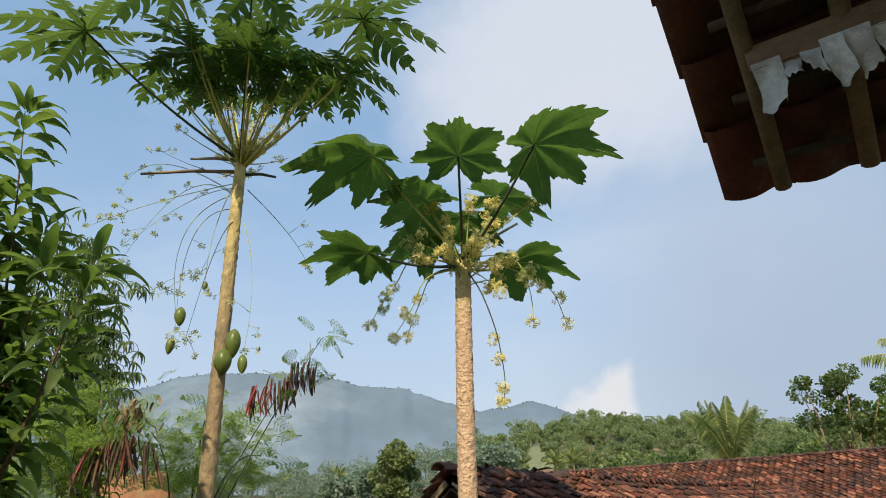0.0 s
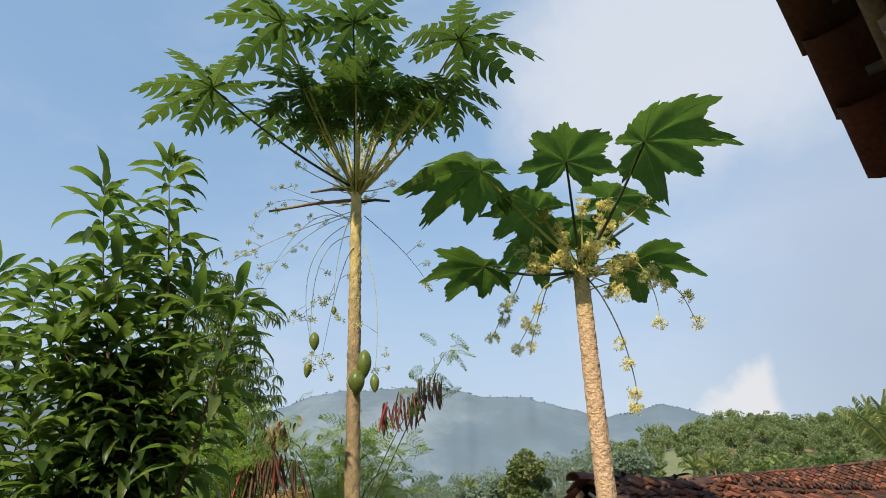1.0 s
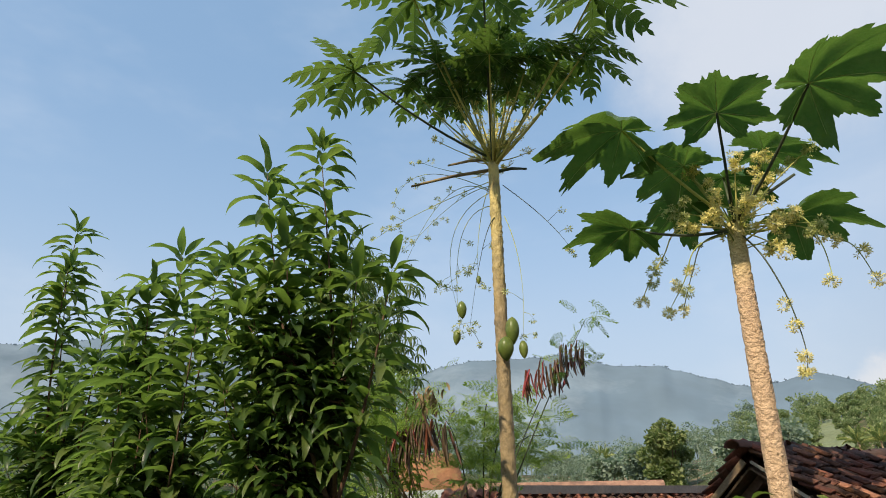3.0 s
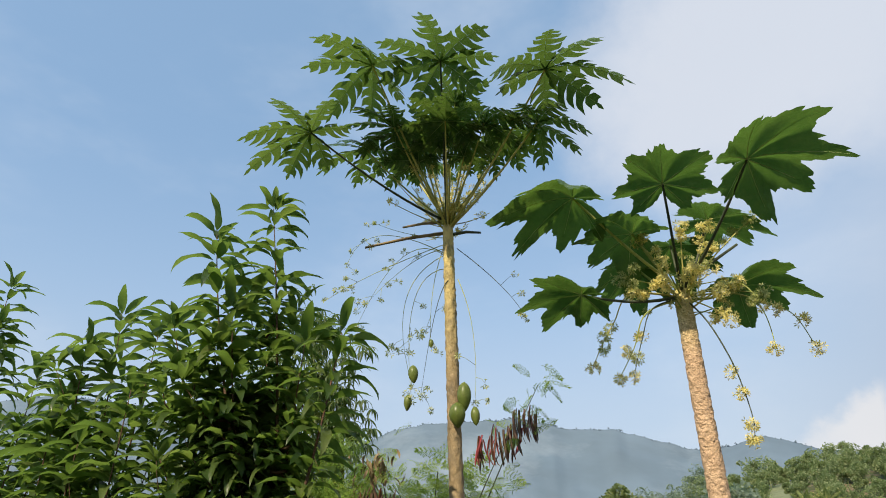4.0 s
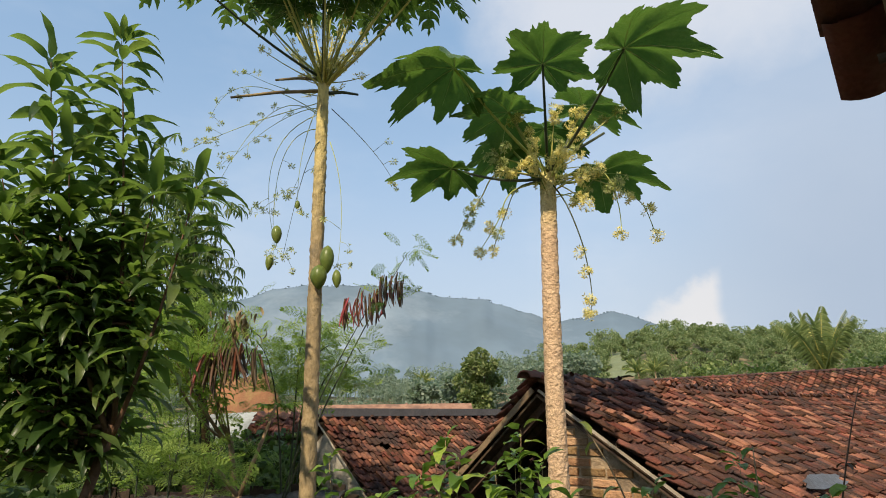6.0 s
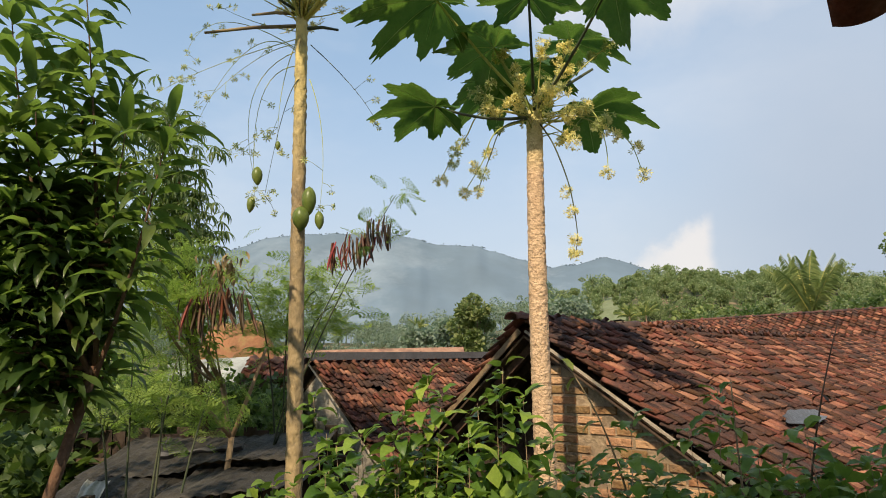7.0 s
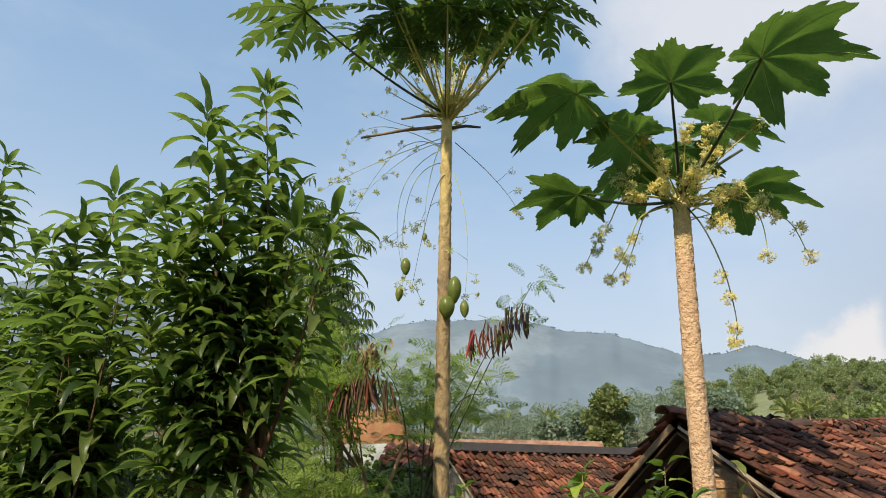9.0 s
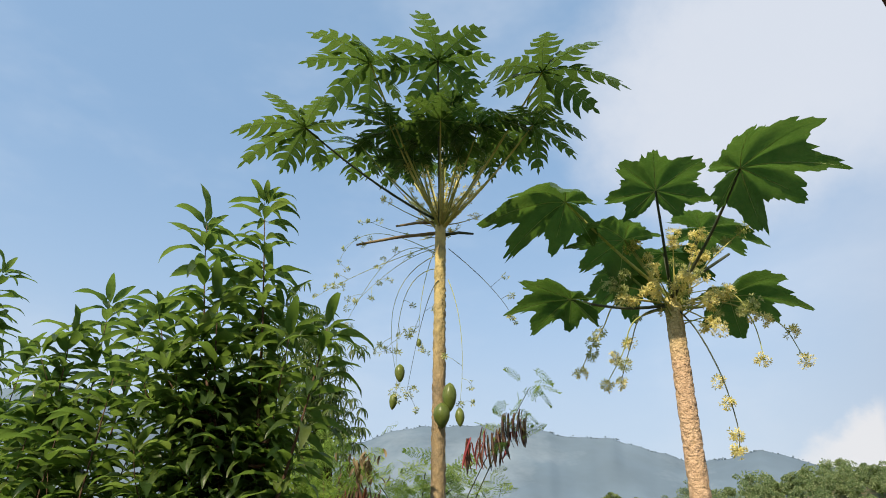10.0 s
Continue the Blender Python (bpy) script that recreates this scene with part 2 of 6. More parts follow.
# dark timber, which also paints eave shade onto the own house's battens
WOOD_D = material("dark_and_shaded_timber", [(0.125, 0.078, 0.048), (0.070, 0.046, 0.032)], 9, 0.8, 0.4, 45, 0.2)
# near-black board colour that stands in for shade, not for soot
SHADE_WOOD = material("shade_dark_board", [(0.060, 0.038, 0.026), (0.036, 0.024, 0.018)], 9, 0.85, 0.5, 45, 0.3)
PINK = material("sunlit_far_tiles", [(0.40, 0.225, 0.150), (0.26, 0.130, 0.085)], 5, 0.85, 0.5, 30, 0.2, stain=(0.14, 0.09, 0.07), stain_scale=2.5, stain_at=(0.5, 0.75))
POLE = material("peeled_pole", [(0.27, 0.185, 0.105), (0.19, 0.125, 0.070)], 12, 0.7, 0.4, 70, 0.15, stain=(0.10, 0.07, 0.045), stain_scale=8, stain_at=(0.55, 0.8))
PAPER = material("torn_paper", [(0.86, 0.87, 0.82), (0.72, 0.73, 0.69)], 14, 0.85, 0.8, 60, 0.15, stain=(0.36, 0.31, 0.24), stain_scale=9, stain_at=(0.5, 0.75))
# black sheet, its colour darkened further for the shade of the trees
SHEET = material("black_shaded_sheet", [(0.031, 0.027, 0.023), (0.056, 0.049, 0.041)], 6, 0.75, 1.0, 40, 0.2, stain=(0.095, 0.086, 0.074), stain_scale=1.6, stain_at=(0.52, 0.8))
SHEET_W = material("pale_sheet", [(0.36, 0.37, 0.34), (0.24, 0.25, 0.23)], 3, 0.6, 0.3, 40, 0.15, stain=(0.16, 0.16, 0.14), stain_scale=2.5, stain_at=(0.5, 0.75))
SHEET_B = material("bent_metal_sheet", [(0.150, 0.155, 0.165), (0.105, 0.108, 0.115)], 3, 0.5, 0.3, 40, 0.15, stain=(0.08, 0.06, 0.05), stain_scale=4, stain_at=(0.5, 0.75), metal=0.3)
CAP = material("grey_ridge_board", [(0.120, 0.112, 0.112), (0.085, 0.080, 0.080)], 4, 0.7, 0.3, 40, 0.15, stain=(0.20, 0.16, 0.13), stain_scale=3, stain_at=(0.6, 0.85))
SOIL = material("bare_red_earth", [(0.36, 0.160, 0.078), (0.26, 0.125, 0.065)], 3, 0.95, 0.9, 40, 0.2, stain=(0.27, 0.19, 0.075), stain_scale=7, stain_at=(0.50, 0.68))
# earth kept pale so that it bounces light up under eave and leaves
GROUND = material("pale_bounce_earth", [(0.27, 0.20, 0.125), (0.20, 0.15, 0.09)], 0.8, 0.95, 0.6, 14, 0.1, stain=(0.055, 0.070, 0.026), stain_scale=0.5, stain_at=(0.40, 0.50))
FIELD = material("terraced_field", [(0.185, 0.215, 0.120), (0.150, 0.180, 0.098)], 0.25, 0.95, 0.2, 2, 0.1, stain=(0.125, 0.150, 0.080), stain_scale=0.4, stain_at=(0.5, 0.7))
# distance haze and mist patches are put into these two base colours
MOUNT = material("haze_painted_mountain", [(0.150, 0.205, 0.258), (0.172, 0.228, 0.280)], 0.004, 1.0, 0.0, 0.008, 0.1, spec=0.0, stain=(0.27, 0.325, 0.37), stain_scale=0.0022, stain_at=(0.5, 0.75))
MOUNT_F = material("haze_painted_treeline", [(0.150, 0.203, 0.255), (0.168, 0.224, 0.275)], 0.02, 1.0, 0.0, 0.1, 0.2, island=True, spec=0.0)
WIRE = material("black_cable", [(0.02, 0.02, 0.02), (0.03, 0.03, 0.03)], 9, 0.6, 0.0, 60, 0.0)


# ---- building blocks ----
class Geo:
    """Vertices and faces gathered for one mesh."""

    def __init__(self):
        self.v, self.f, self.skin, self.ribs = [], [], 0, []

    def add(self, vs, fs, m=None):
        k = len(self.v)
        self.v += [tuple(m @ Vector(p)) for p in vs] if m is not None else [tuple(p) for p in vs]
        self.f += [tuple(k + i for i in f) for f in fs]
        return self

    def tube(self, pts, radii, n=8, cap=True, wobble=0.0, rng=random):
        pts = [Vector(p) for p in pts]
        vs, fs = [], []
        side = None
        for i, p in enumerate(pts):
            d = (pts[min(i + 1, len(pts) - 1)] - pts[max(i - 1, 0)])
            d = d.normalized() if d.length > 1e-9 else Vector((0, 0, 1))
            side = (side - d * side.dot(d)) if side is not None else d.orthogonal()
            side = side.normalized() if side.length > 1e-6 else d.orthogonal().normalized()
            other = d.cross(side)
            r = radii[i] if isinstance(radii, (list, tuple)) else radii
            for j in range(n):
                a = 2 * math.pi * j / n
                rr = r * (1 + (rng.uniform(-wobble, wobble) if wobble else 0))
                vs.append(p + (side * math.cos(a) + other * math.sin(a)) * rr)
        for i in range(len(pts) - 1):
            for j in range(n):
                a, b = i * n + j, i * n + (j + 1) % n
                fs.append((a, b, b + n, a + n))
        if cap:
            fs.append(tuple(reversed(range(n))))
            fs.append(tuple(range((len(pts) - 1) * n, len(pts) * n)))
        return self.add(vs, fs)

    def box(self, size, m, bevel=0.0):
        x, y, z = (s / 2 for s in size)
        b = min(bevel, x * 0.9, y * 0.9)
        if b:
            ring = [(x - b, y), (-x + b, y), (-x, y - b), (-x, -y + b), (-x + b, -y), (x - b, -y), (x, -y + b), (x, y - b)]
        else:
            ring = [(x, y), (-x, y), (-x, -y), (x, -y)]
        k = len(ring)
        vs = [(a, c, -z) for a, c in ring] + [(a, c, z) for a, c in ring]
        fs = [(j, (j + 1) % k, k + (j + 1) % k, k + j) for j in range(k)] + [tuple(reversed(range(k))), tuple(range(k, 2 * k))]
        return self.add(vs, fs, m)

    def mesh(self, name, mat, smooth=True):
        me = bpy.data.meshes.new(name)
        me.from_pydata(self.v, [], self.f)
        me.materials.append(mat)
        if smooth:
            me.polygons.foreach_set("use_smooth", [True] * len(me.polygons))
        me.update()
        return me


def part(name, geo, mat, parent, label="", smooth=True):
    """Links a gathered mesh (or a ready mesh) as one object under a thing or a part."""
    ob = new(name, geo.mesh(name, mat, smooth) if isinstance(geo, Geo) else geo)
    ob.parent = parent
    if label:
        ob["label"] = label
    return ob


def thing(name, at=(0, 0, 0), label="", category="", group="", kind=""):
    ob = new(name)
    ob.location = at
    ob.empty_display_size = 0.1
    return tagged(ob, label, category, group, kind)


def bezier(a, b, c, n):
    a, b, c = Vector(a), Vector(b), Vector(c)
    return [a * (1 - t) ** 2 + b * 2 * t * (1 - t) + c * t * t for t in [i / n for i in range(n + 1)]]


def through_mid(a, m, c, n):
    """A smooth bow from a to c that passes m half way."""
    a, m, c = Vector(a), Vector(m), Vector(c)
    return bezier(a, m * 2 - (a + c) / 2, c, n)


def frame_of(x, z, at):
    """A matrix whose X lies along x and whose Z is as near z as can be."""
    x = Vector(x).normalized()
    z = Vector(z)
    z = (z - x * z.dot(x)).normalized()
    y = z.cross(x)
    m = Matrix((x, y, z)).transposed().to_4x4()
    m.translation = Vector(at)
    return m


def smooth01(t):
    t = min(max(t, 0.0), 1.0)
    return t * t * (3 - 2 * t)


# the village's houses share one direction: U runs along the ridges, G across them
TH = radians(38.0)
U, G, UP = Vector((math.sin(TH), math.cos(TH), 0)), Vector((math.cos(TH), -math.sin(TH), 0)), Vector((0, 0, 1))


# ---- ground, hill and mountain ----
HILL = [(-95, 3), (-60, 3.2), (-40, 3.0), (-26, 2.6), (-14, 2.2), (-8, 2.2), (-3, 2.9), (2, 4.5), (6, 5.5), (9, 5.9), (13, 6.3), (18, 5.6), (24, 4.8), (30, 3.9), (40, 3.2), (95, 3)]
PEAK = [(-95, 10.0), (-70, 10.6), (-58.5, 11.75), (-56.3, 11.9), (-51, 13.3), (-44, 13.0), (-36, 11.2), (-30, 9.6), (-25.7, 10.7), (-23.3, 11.7), (-20.3, 12.1), (-16.2, 12.2), (-12.2, 12.3), (-10.6, 11.9),
        (-7.7, 11.1), (-4, 10.85), (-0.9, 9.8), (2.6, 8.6), (5.6, 8.8), (7.5, 9.3), (9, 8.8), (12, 7.6), (20, 6.6), (40, 5.5), (95, 5.0)]


def profile(table, az):
    for (a, x), (b, y) in zip(table, table[1:]):
        if a <= az <= b:
            return x + (y - x) * (az - a) / (b - a)
    return table[0][1]


def ground_z(x, y):
    r, az = math.hypot(x, y), math.degrees(math.atan2(x, y))
    front = smooth01((100 - abs(az)) / 15)
    drop = -1.9 * smooth01((r - 1.2) / 1.8) * front
    top = 1.6 + 170 * math.tan(radians(profile(HILL, max(-95, min(95, az)))))
    valley = -3.0 * smooth01((r - 25) / 40) * (1 - smooth01((r - 60) / 90))
    z = drop + (valley + (top - drop) * smooth01((r - 62) / 108)) * front
    return z + 0.05 * noise.noise((x * 0.6, y * 0.6, 0)) * smooth01(r / 2) + 1.2 * noise.noise((x * 0.02, y * 0.02, 3)) * smooth01((r - 50) / 60)


g = Geo()
rings = [0.0] + [0.5 * 1.115 ** i for i in range(78)]
K = 144
vs = [(0, 0, ground_z(0, 0.01))]
for r in rings[1:]:
    for j in range(K):
        a = 2 * math.pi * j / K
        x, y = r * math.sin(a), r * math.cos(a)
        vs.append((x, y, ground_z(x, y)))
fs = [(0, 1 + (j + 1) % K, 1 + j) for j in range(K)]
for i in range(len(rings) - 2):
    for j in range(K):
        a, b = 1 + i * K + j, 1 + i * K + (j + 1) % K
        fs.append((a, b, b + K, a + K))
g.add(vs, fs)
ground = part("ground", g, GROUND, None)
tagged(ground, "weedy village ground sloping down and rising to a hill", "ground", kind="structure")

g = Geo()
cols, depth = 480, 26
vs, fs = [], []
for i in range(cols + 1):
    az = -95 + 190 * i / cols
    e = profile(PEAK, az) + 0.16 * noise.noise((az * 0.9, 0, 0)) + 0.06 * noise.noise((az * 4, 5, 0))
    for j in range(depth + 1):
        t = j / depth
        r = 1150 + 450 * t
        rel = 0.12 * noise.noise((az * 0.25, t * 2, 1)) + 0.03 * noise.noise((az * 0.9, t * 5, 2))
        h = 1600 * math.tan(radians(e)) * (t ** 0.8) * (1 + rel * (1 - t) * 1.6)
        vs.append((r * math.sin(radians(az)), r * math.cos(radians(az)), 1.6 + h - 8 * (1 - t)))
for i in range(cols):
    for j in range(depth):
        a = i * (depth + 1) + j
        fs.append((a, a + depth + 1, a + depth + 2, a + 1))
g.add(vs, fs)
tagged(part("backdrop", g, MOUNT, None), "mountain range far behind the valley, tinted blue-grey for haze", "mountain", kind="structure")
rng = random.Random(5)
g = Geo()
for i in range(520):
    az = rng.uniform(-62, 14)
    e = profile(PEAK, az) + 0.16 * noise.noise((az * 0.9, 0, 0)) + 0.06 * noise.noise((az * 4, 5, 0))
    r = 1596
    c = Vector((r * math.sin(radians(az)), r * math.cos(radians(az)), 1.6 + r * math.tan(radians(e)) + rng.uniform(-3, 1.0)))
    s = rng.choice((0.8, 1.1, 1.4, 1.8, 2.6))
    for k in range(3):
        d = Vector((rng.uniform(-1, 1), rng.uniform(-1, 1), rng.uniform(-0.6, 1))) * s * 0.7
        ax = Vector((math.cos(radians(az)), -math.sin(radians(az)), 0))
        g.add([c + d - ax * s, c + d + ax * s * 0.9, c + d + ax * s * 0.3 + UP * s, c + d - ax * s * 0.5 + UP * s * 0.9], [(0, 1, 2, 3)])
tagged(part("far_treeline", g, MOUNT_F, None), "tiny haze-tinted trees along the mountain crest", "trees", kind="stuff")


# ---- foliage helpers ----
def clump(g, c, size, n, rng, leaf=0.35, flat=0.7, droop=0.0):
    """n small bent leaf blades scattered over an uneven ball about c."""
    for _ in range(n):
        d = Vector((rng.gauss(0, 1), rng.gauss(0, 1), rng.gauss(0, 1))).normalized()
        r = size * rng.uniform(0.55, 1.05)
        p = Vector(c) + Vector((d.x * r, d.y * r, d.z * r * flat))
        out = Vector((d.x + rng.uniform(-0.6, 0.6), d.y + rng.uniform(-0.6, 0.6), d.z * 0.5 + rng.uniform(-0.4, 0.5) - droop)).normalized()
        s = out.orthogonal()
        s.rotate(Matrix.Rotation(rng.uniform(0, 6.28), 3, out))
        l = leaf * rng.uniform(0.7, 1.3)
        w = l * rng.uniform(0.28, 0.5)
        up = s.cross(out) * l * 0.12
        g.add([p, p + out * l * 0.5 + s * w + up, p + out * l, p + out * l * 0.5 - s * w + up], [(0, 1, 2), (0, 2, 3)])


def woodland(name, label, spots, mat, seed):
    rng = random.Random(seed)
    g = Geo()
    for x, y, h in spots:
        z = ground_z(x, y) - 0.5
        r = math.hypot(x, y)
        leaf = max(0.18, r * 0.0019)
        g.tube([(x, y, z), (x + rng.uniform(-0.5, 0.5), y, z + h * 0.6)], [h * 0.03, h * 0.015], 4, cap=False)
        slim, airy = rng.uniform(0.16, 0.40), rng.uniform(0.5, 1.0)
        for k in range(rng.randint(4, 8)):
            a, q = rng.uniform(0, 6.28), rng.uniform(0, slim) * h
            c = (x + math.cos(a) * q, y + math.sin(a) * q, z + h * rng.uniform(0.40, 0.96))
            clump(g, c, h * rng.uniform(0.10, 0.24), int(140 * airy), rng, leaf, rng.uniform(0.4, 1.0))
    return tagged(part(name, g, mat, None), label, "trees", kind="stuff")


rng = random.Random(11)
spots = []
for i in range(720):
    az = rng.uniform(0, 41)
    r = rng.uniform(112, 173)
    if 6.4 < az < 9.3 and r < 146:
        continue
    spots.append((r * math.sin(radians(az)), r * math.cos(radians(az)), rng.choice((2.2, 2.8, 3.2, 3.8, 4.6)) * rng.uniform(0.85, 1.15)))
for i in range(70):
    az, r = rng.uniform(0, 41), rng.uniform(125, 172)
    spots.append((r * math.sin(radians(az)), r * math.cos(radians(az)), rng.uniform(4.8, 6.6)))
for i in range(26):
    az, r = rng.choice((6.4, 6.8, 8.2, 9.0)) + rng.uniform(-0.2, 0.2), rng.uniform(120, 144)
    spots.append((r * math.sin(radians(az)), r * math.cos(radians(az)), rng.uniform(1.2, 2.2)))
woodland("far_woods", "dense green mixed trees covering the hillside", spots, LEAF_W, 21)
spots = []
for i in range(420):
    az = rng.uniform(-64, 3)
    r = rng.uniform(110, 210)
    spots.append((r * math.sin(radians(az)), r * math.cos(radians(az)), rng.uniform(4, 8.5)))
woodland("far_woods", "haze-tinted trees in the valley below the mountain", spots, LEAF_V, 22)
spots = []
for i in range(60):
    az = rng.uniform(-16, 20)
    r = rng.uniform(55, 85)
    if 5.6 < az < 11.4:
        continue
    spots.append((r * math.sin(radians(az)), r * math.cos(radians(az)), rng.uniform(2.0, 3.4)))
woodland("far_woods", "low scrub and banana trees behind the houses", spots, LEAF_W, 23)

# terraced field on the hillside
g = Geo()
vs, fs = [], []
for j in range(25):
    for i in range(13):
        az, r = 6.4 + 2.9 * i / 12 + 0.12 * noise.noise((j * 0.4, 0, 0)), 119 + j
        x, y = r * math.sin(radians(az)), r * math.cos(radians(az))
        edge = min(i, 12 - i, 3) / 3
        vs.append((x, y, ground_z(x, y) - 0.3 + 0.6 * edge + 0.2 * (j % 4 > 1) + 0.15 * noise.noise((x * 0.5, y * 0.5, 2))))
for j in range(24):
    for i in range(12):
        a = j * 13 + i
        fs.append((a, a + 1, a + 14, a + 13))
g.add(vs, fs)
tagged(part("field", g, FIELD, None), "pale green terraced field on the wooded hillside", "field", kind="structure")


# ---- roofs ----
def tile_geo(w=0.20, l=0.27, t=0.012, hump=0.042, n=7, tooth=0.0):
    """One clay pan tile: a hollow and a roll across, a lip below that is longest on the roll. X across, Y up the slope."""
    g = Geo()
    prof = []
    for i in range(n + 1):
        s = i / n
        k = (0.5 + 0.5 * math.cos(2 * math.pi * (s - 0.18))) ** 1.3
        prof.append(((s - 0.5) * (w * 1.08), hump * k, -tooth * k))
    vs, fs = [], []
    vs += [(x, y, z + t) for x, z, y in prof]
    vs += [(x, l, z + t - 0.004) for x, z, y in prof]
    k = n + 1
    fs += [(i, i + 1, k + i + 1, k + i) for i in range(n)]
    vs += [(x, y + 0.003, z) for x, z, y in prof]
    fs += [(2 * k + i, 2 * k + i + 1, i + 1, i) for i in range(n)]
    vs += [(x, l, z - 0.004) for x, z, y in prof]
    fs += [(3 * k + i, 3 * k + i + 1, 2 * k + i + 1, 2 * k + i) for i in range(n)]
    fs += [(0, k, 3 * k, 2 * k), (n, 2 * k + n, 3 * k + n, k + n)]
    g.add(vs, fs)
    return g


TILE_MESHES = {}
TILE_W, TILE_S = 0.150, 0.120


def tile_mesh(mat, w, l, n=7):
    key = (mat.name, w, l, n)
    if key not in TILE_MESHES:
        TILE_MESHES[key] = tile_geo(w, l, 0.014, w * 0.36, n, 0.045).mesh("tile", mat)
    return TILE_MESHES[key]


def tiled_slope(owner, mat, joined, ridge_at, along, down, pitch, cols, rows, w=TILE_W, step=TILE_S, parts=None, sag=0.0, rng=None, jitter=1.0):
    """Courses of tiles from a ridge down. parts(col, row) tells which tiles are objects of their own; the rest join one field."""
    along, down = Vector(along).normalized(), Vector(down).normalized()
    slope = (down * math.cos(pitch) - UP * math.sin(pitch)).normalized()
    nrm = along.cross(slope)
    if nrm.z < 0:
        nrm = -nrm
    one, field = tile_mesh(mat, w, step + 0.05, 8), Geo()
    src = tile_geo(w, step + 0.05, 0.014, w * 0.36, 6, 0.045)
    length = cols * w
    for r in range(rows):
        for c in range(cols):
            if not rng.random() > 0.004:
                continue
            s, d = (c + 0.5) * w, (r + 1) * step
            dip = -sag * math.sin(math.pi * min(s / length, 1.0)) - sag * 0.5 * math.sin(math.pi * min(r / max(rows, 1), 1)) + 0.012 * noise.noise((s * 1.3, d * 1.3, 7))
            p = Vector(ridge_at) + along * s + slope * d + nrm * (0.012 + dip)
            x, y = along, -slope
            if x.cross(y).dot(nrm) < 0:
                x = -x
            y2 = (y + nrm * -0.165 * (1 + rng.uniform(-0.6, 0.6) * jitter)).normalized()
            m = Matrix((x, y2, x.cross(y2))).transposed().to_4x4() @ Matrix.Rotation(rng.gauss(0, 0.045) * jitter, 4, "Z")
            m.translation = p + x * rng.gauss(0, 0.006) * jitter + y * rng.gauss(0, 0.014) * jitter + nrm * abs(rng.gauss(0, 0.006)) * jitter
            if parts and parts(c, r):
                ob = part("tile", one, None, owner)
                ob.matrix_basis = Matrix.Translation(-owner.location) @ m
            else:
                field.add(src.v, src.f, Matrix.Translation(-owner.location) @ m)
    if field.v:
        ob = part("tile_field", field, joined, owner)
        ob["kind"] = "stuff"
    return slope, nrm


def slab(owner, name, mat, a, b, c, d, thick):
    """A flat board between four corners, thick downwards."""
    q = [Vector(p) - owner.location for p in (a, b, c, d)]
    n = (q[1] - q[0]).cross(q[3] - q[0]).normalized()
    if n.z < 0:
        n = -n
    g = Geo()
    g.add([*q, *[p - n * thick for p in q]], [(0, 1, 2, 3), (7, 6, 5, 4), (0, 4, 5, 1), (1, 5, 6, 2), (2, 6, 7, 3), (3, 7, 4, 0)])
    return part(name, g, mat, owner, smooth=False)


def beam(owner, name, mat, a, b, w, h, label=""):
    a, b = Vector(a) - owner.location, Vector(b) - owner.location
    m = frame_of(b - a, UP if math.hypot(b.x - a.x, b.y - a.y) > 0.01 else Vector((1, 0, 0)), (a + b) / 2)
    g = Geo()
    g.box(((b - a).length, w, h), m)
    return part(name, g, mat, owner, label, smooth=False)


def ridge_caps(owner, mat, a, b, n, rng, r=0.085, sag=0.0):
    a, b = Vector(a), Vector(b)
    d = (b - a) / n
    side = d.cross(UP).normalized()
    g = Geo()
    vs, fs = [], []
    for j in range(7):
        t = math.pi * (j / 6)
        for s, rr in ((0, 1.0), (1.12, 0.86)):
            vs.append(Vector((d.length * s, math.cos(t) * r * rr, math.sin(t) * r * rr * 0.8)))
    for j in range(6):
        fs.append((2 * j, 2 * j + 1, 2 * j + 3, 2 * j + 2))
    inner = [Vector((v.x, v.y * 0.85, v.z * 0.85 - 0.004)) for v in vs]
    fs += [tuple(14 + i for i in reversed(f)) for f in fs]
    fs += [(2 * j, 2 * j + 2, 16 + 2 * j, 14 + 2 * j) for j in range(6)]
    g.add(vs + inner, fs)
    me = g.mesh("ridge_tile", mat)
    for k in range(n):
        ob = part("ridge_tile", me, None, owner)
        s = (k + 0.5) / n
        m = frame_of(d + UP * rng.gauss(0, 0.012), UP + side * rng.gauss(0, 0.08), a + d * k - UP * (0.03 + sag * math.sin(math.pi * s)) - owner.location)
        ob.matrix_basis = m
        yield ob


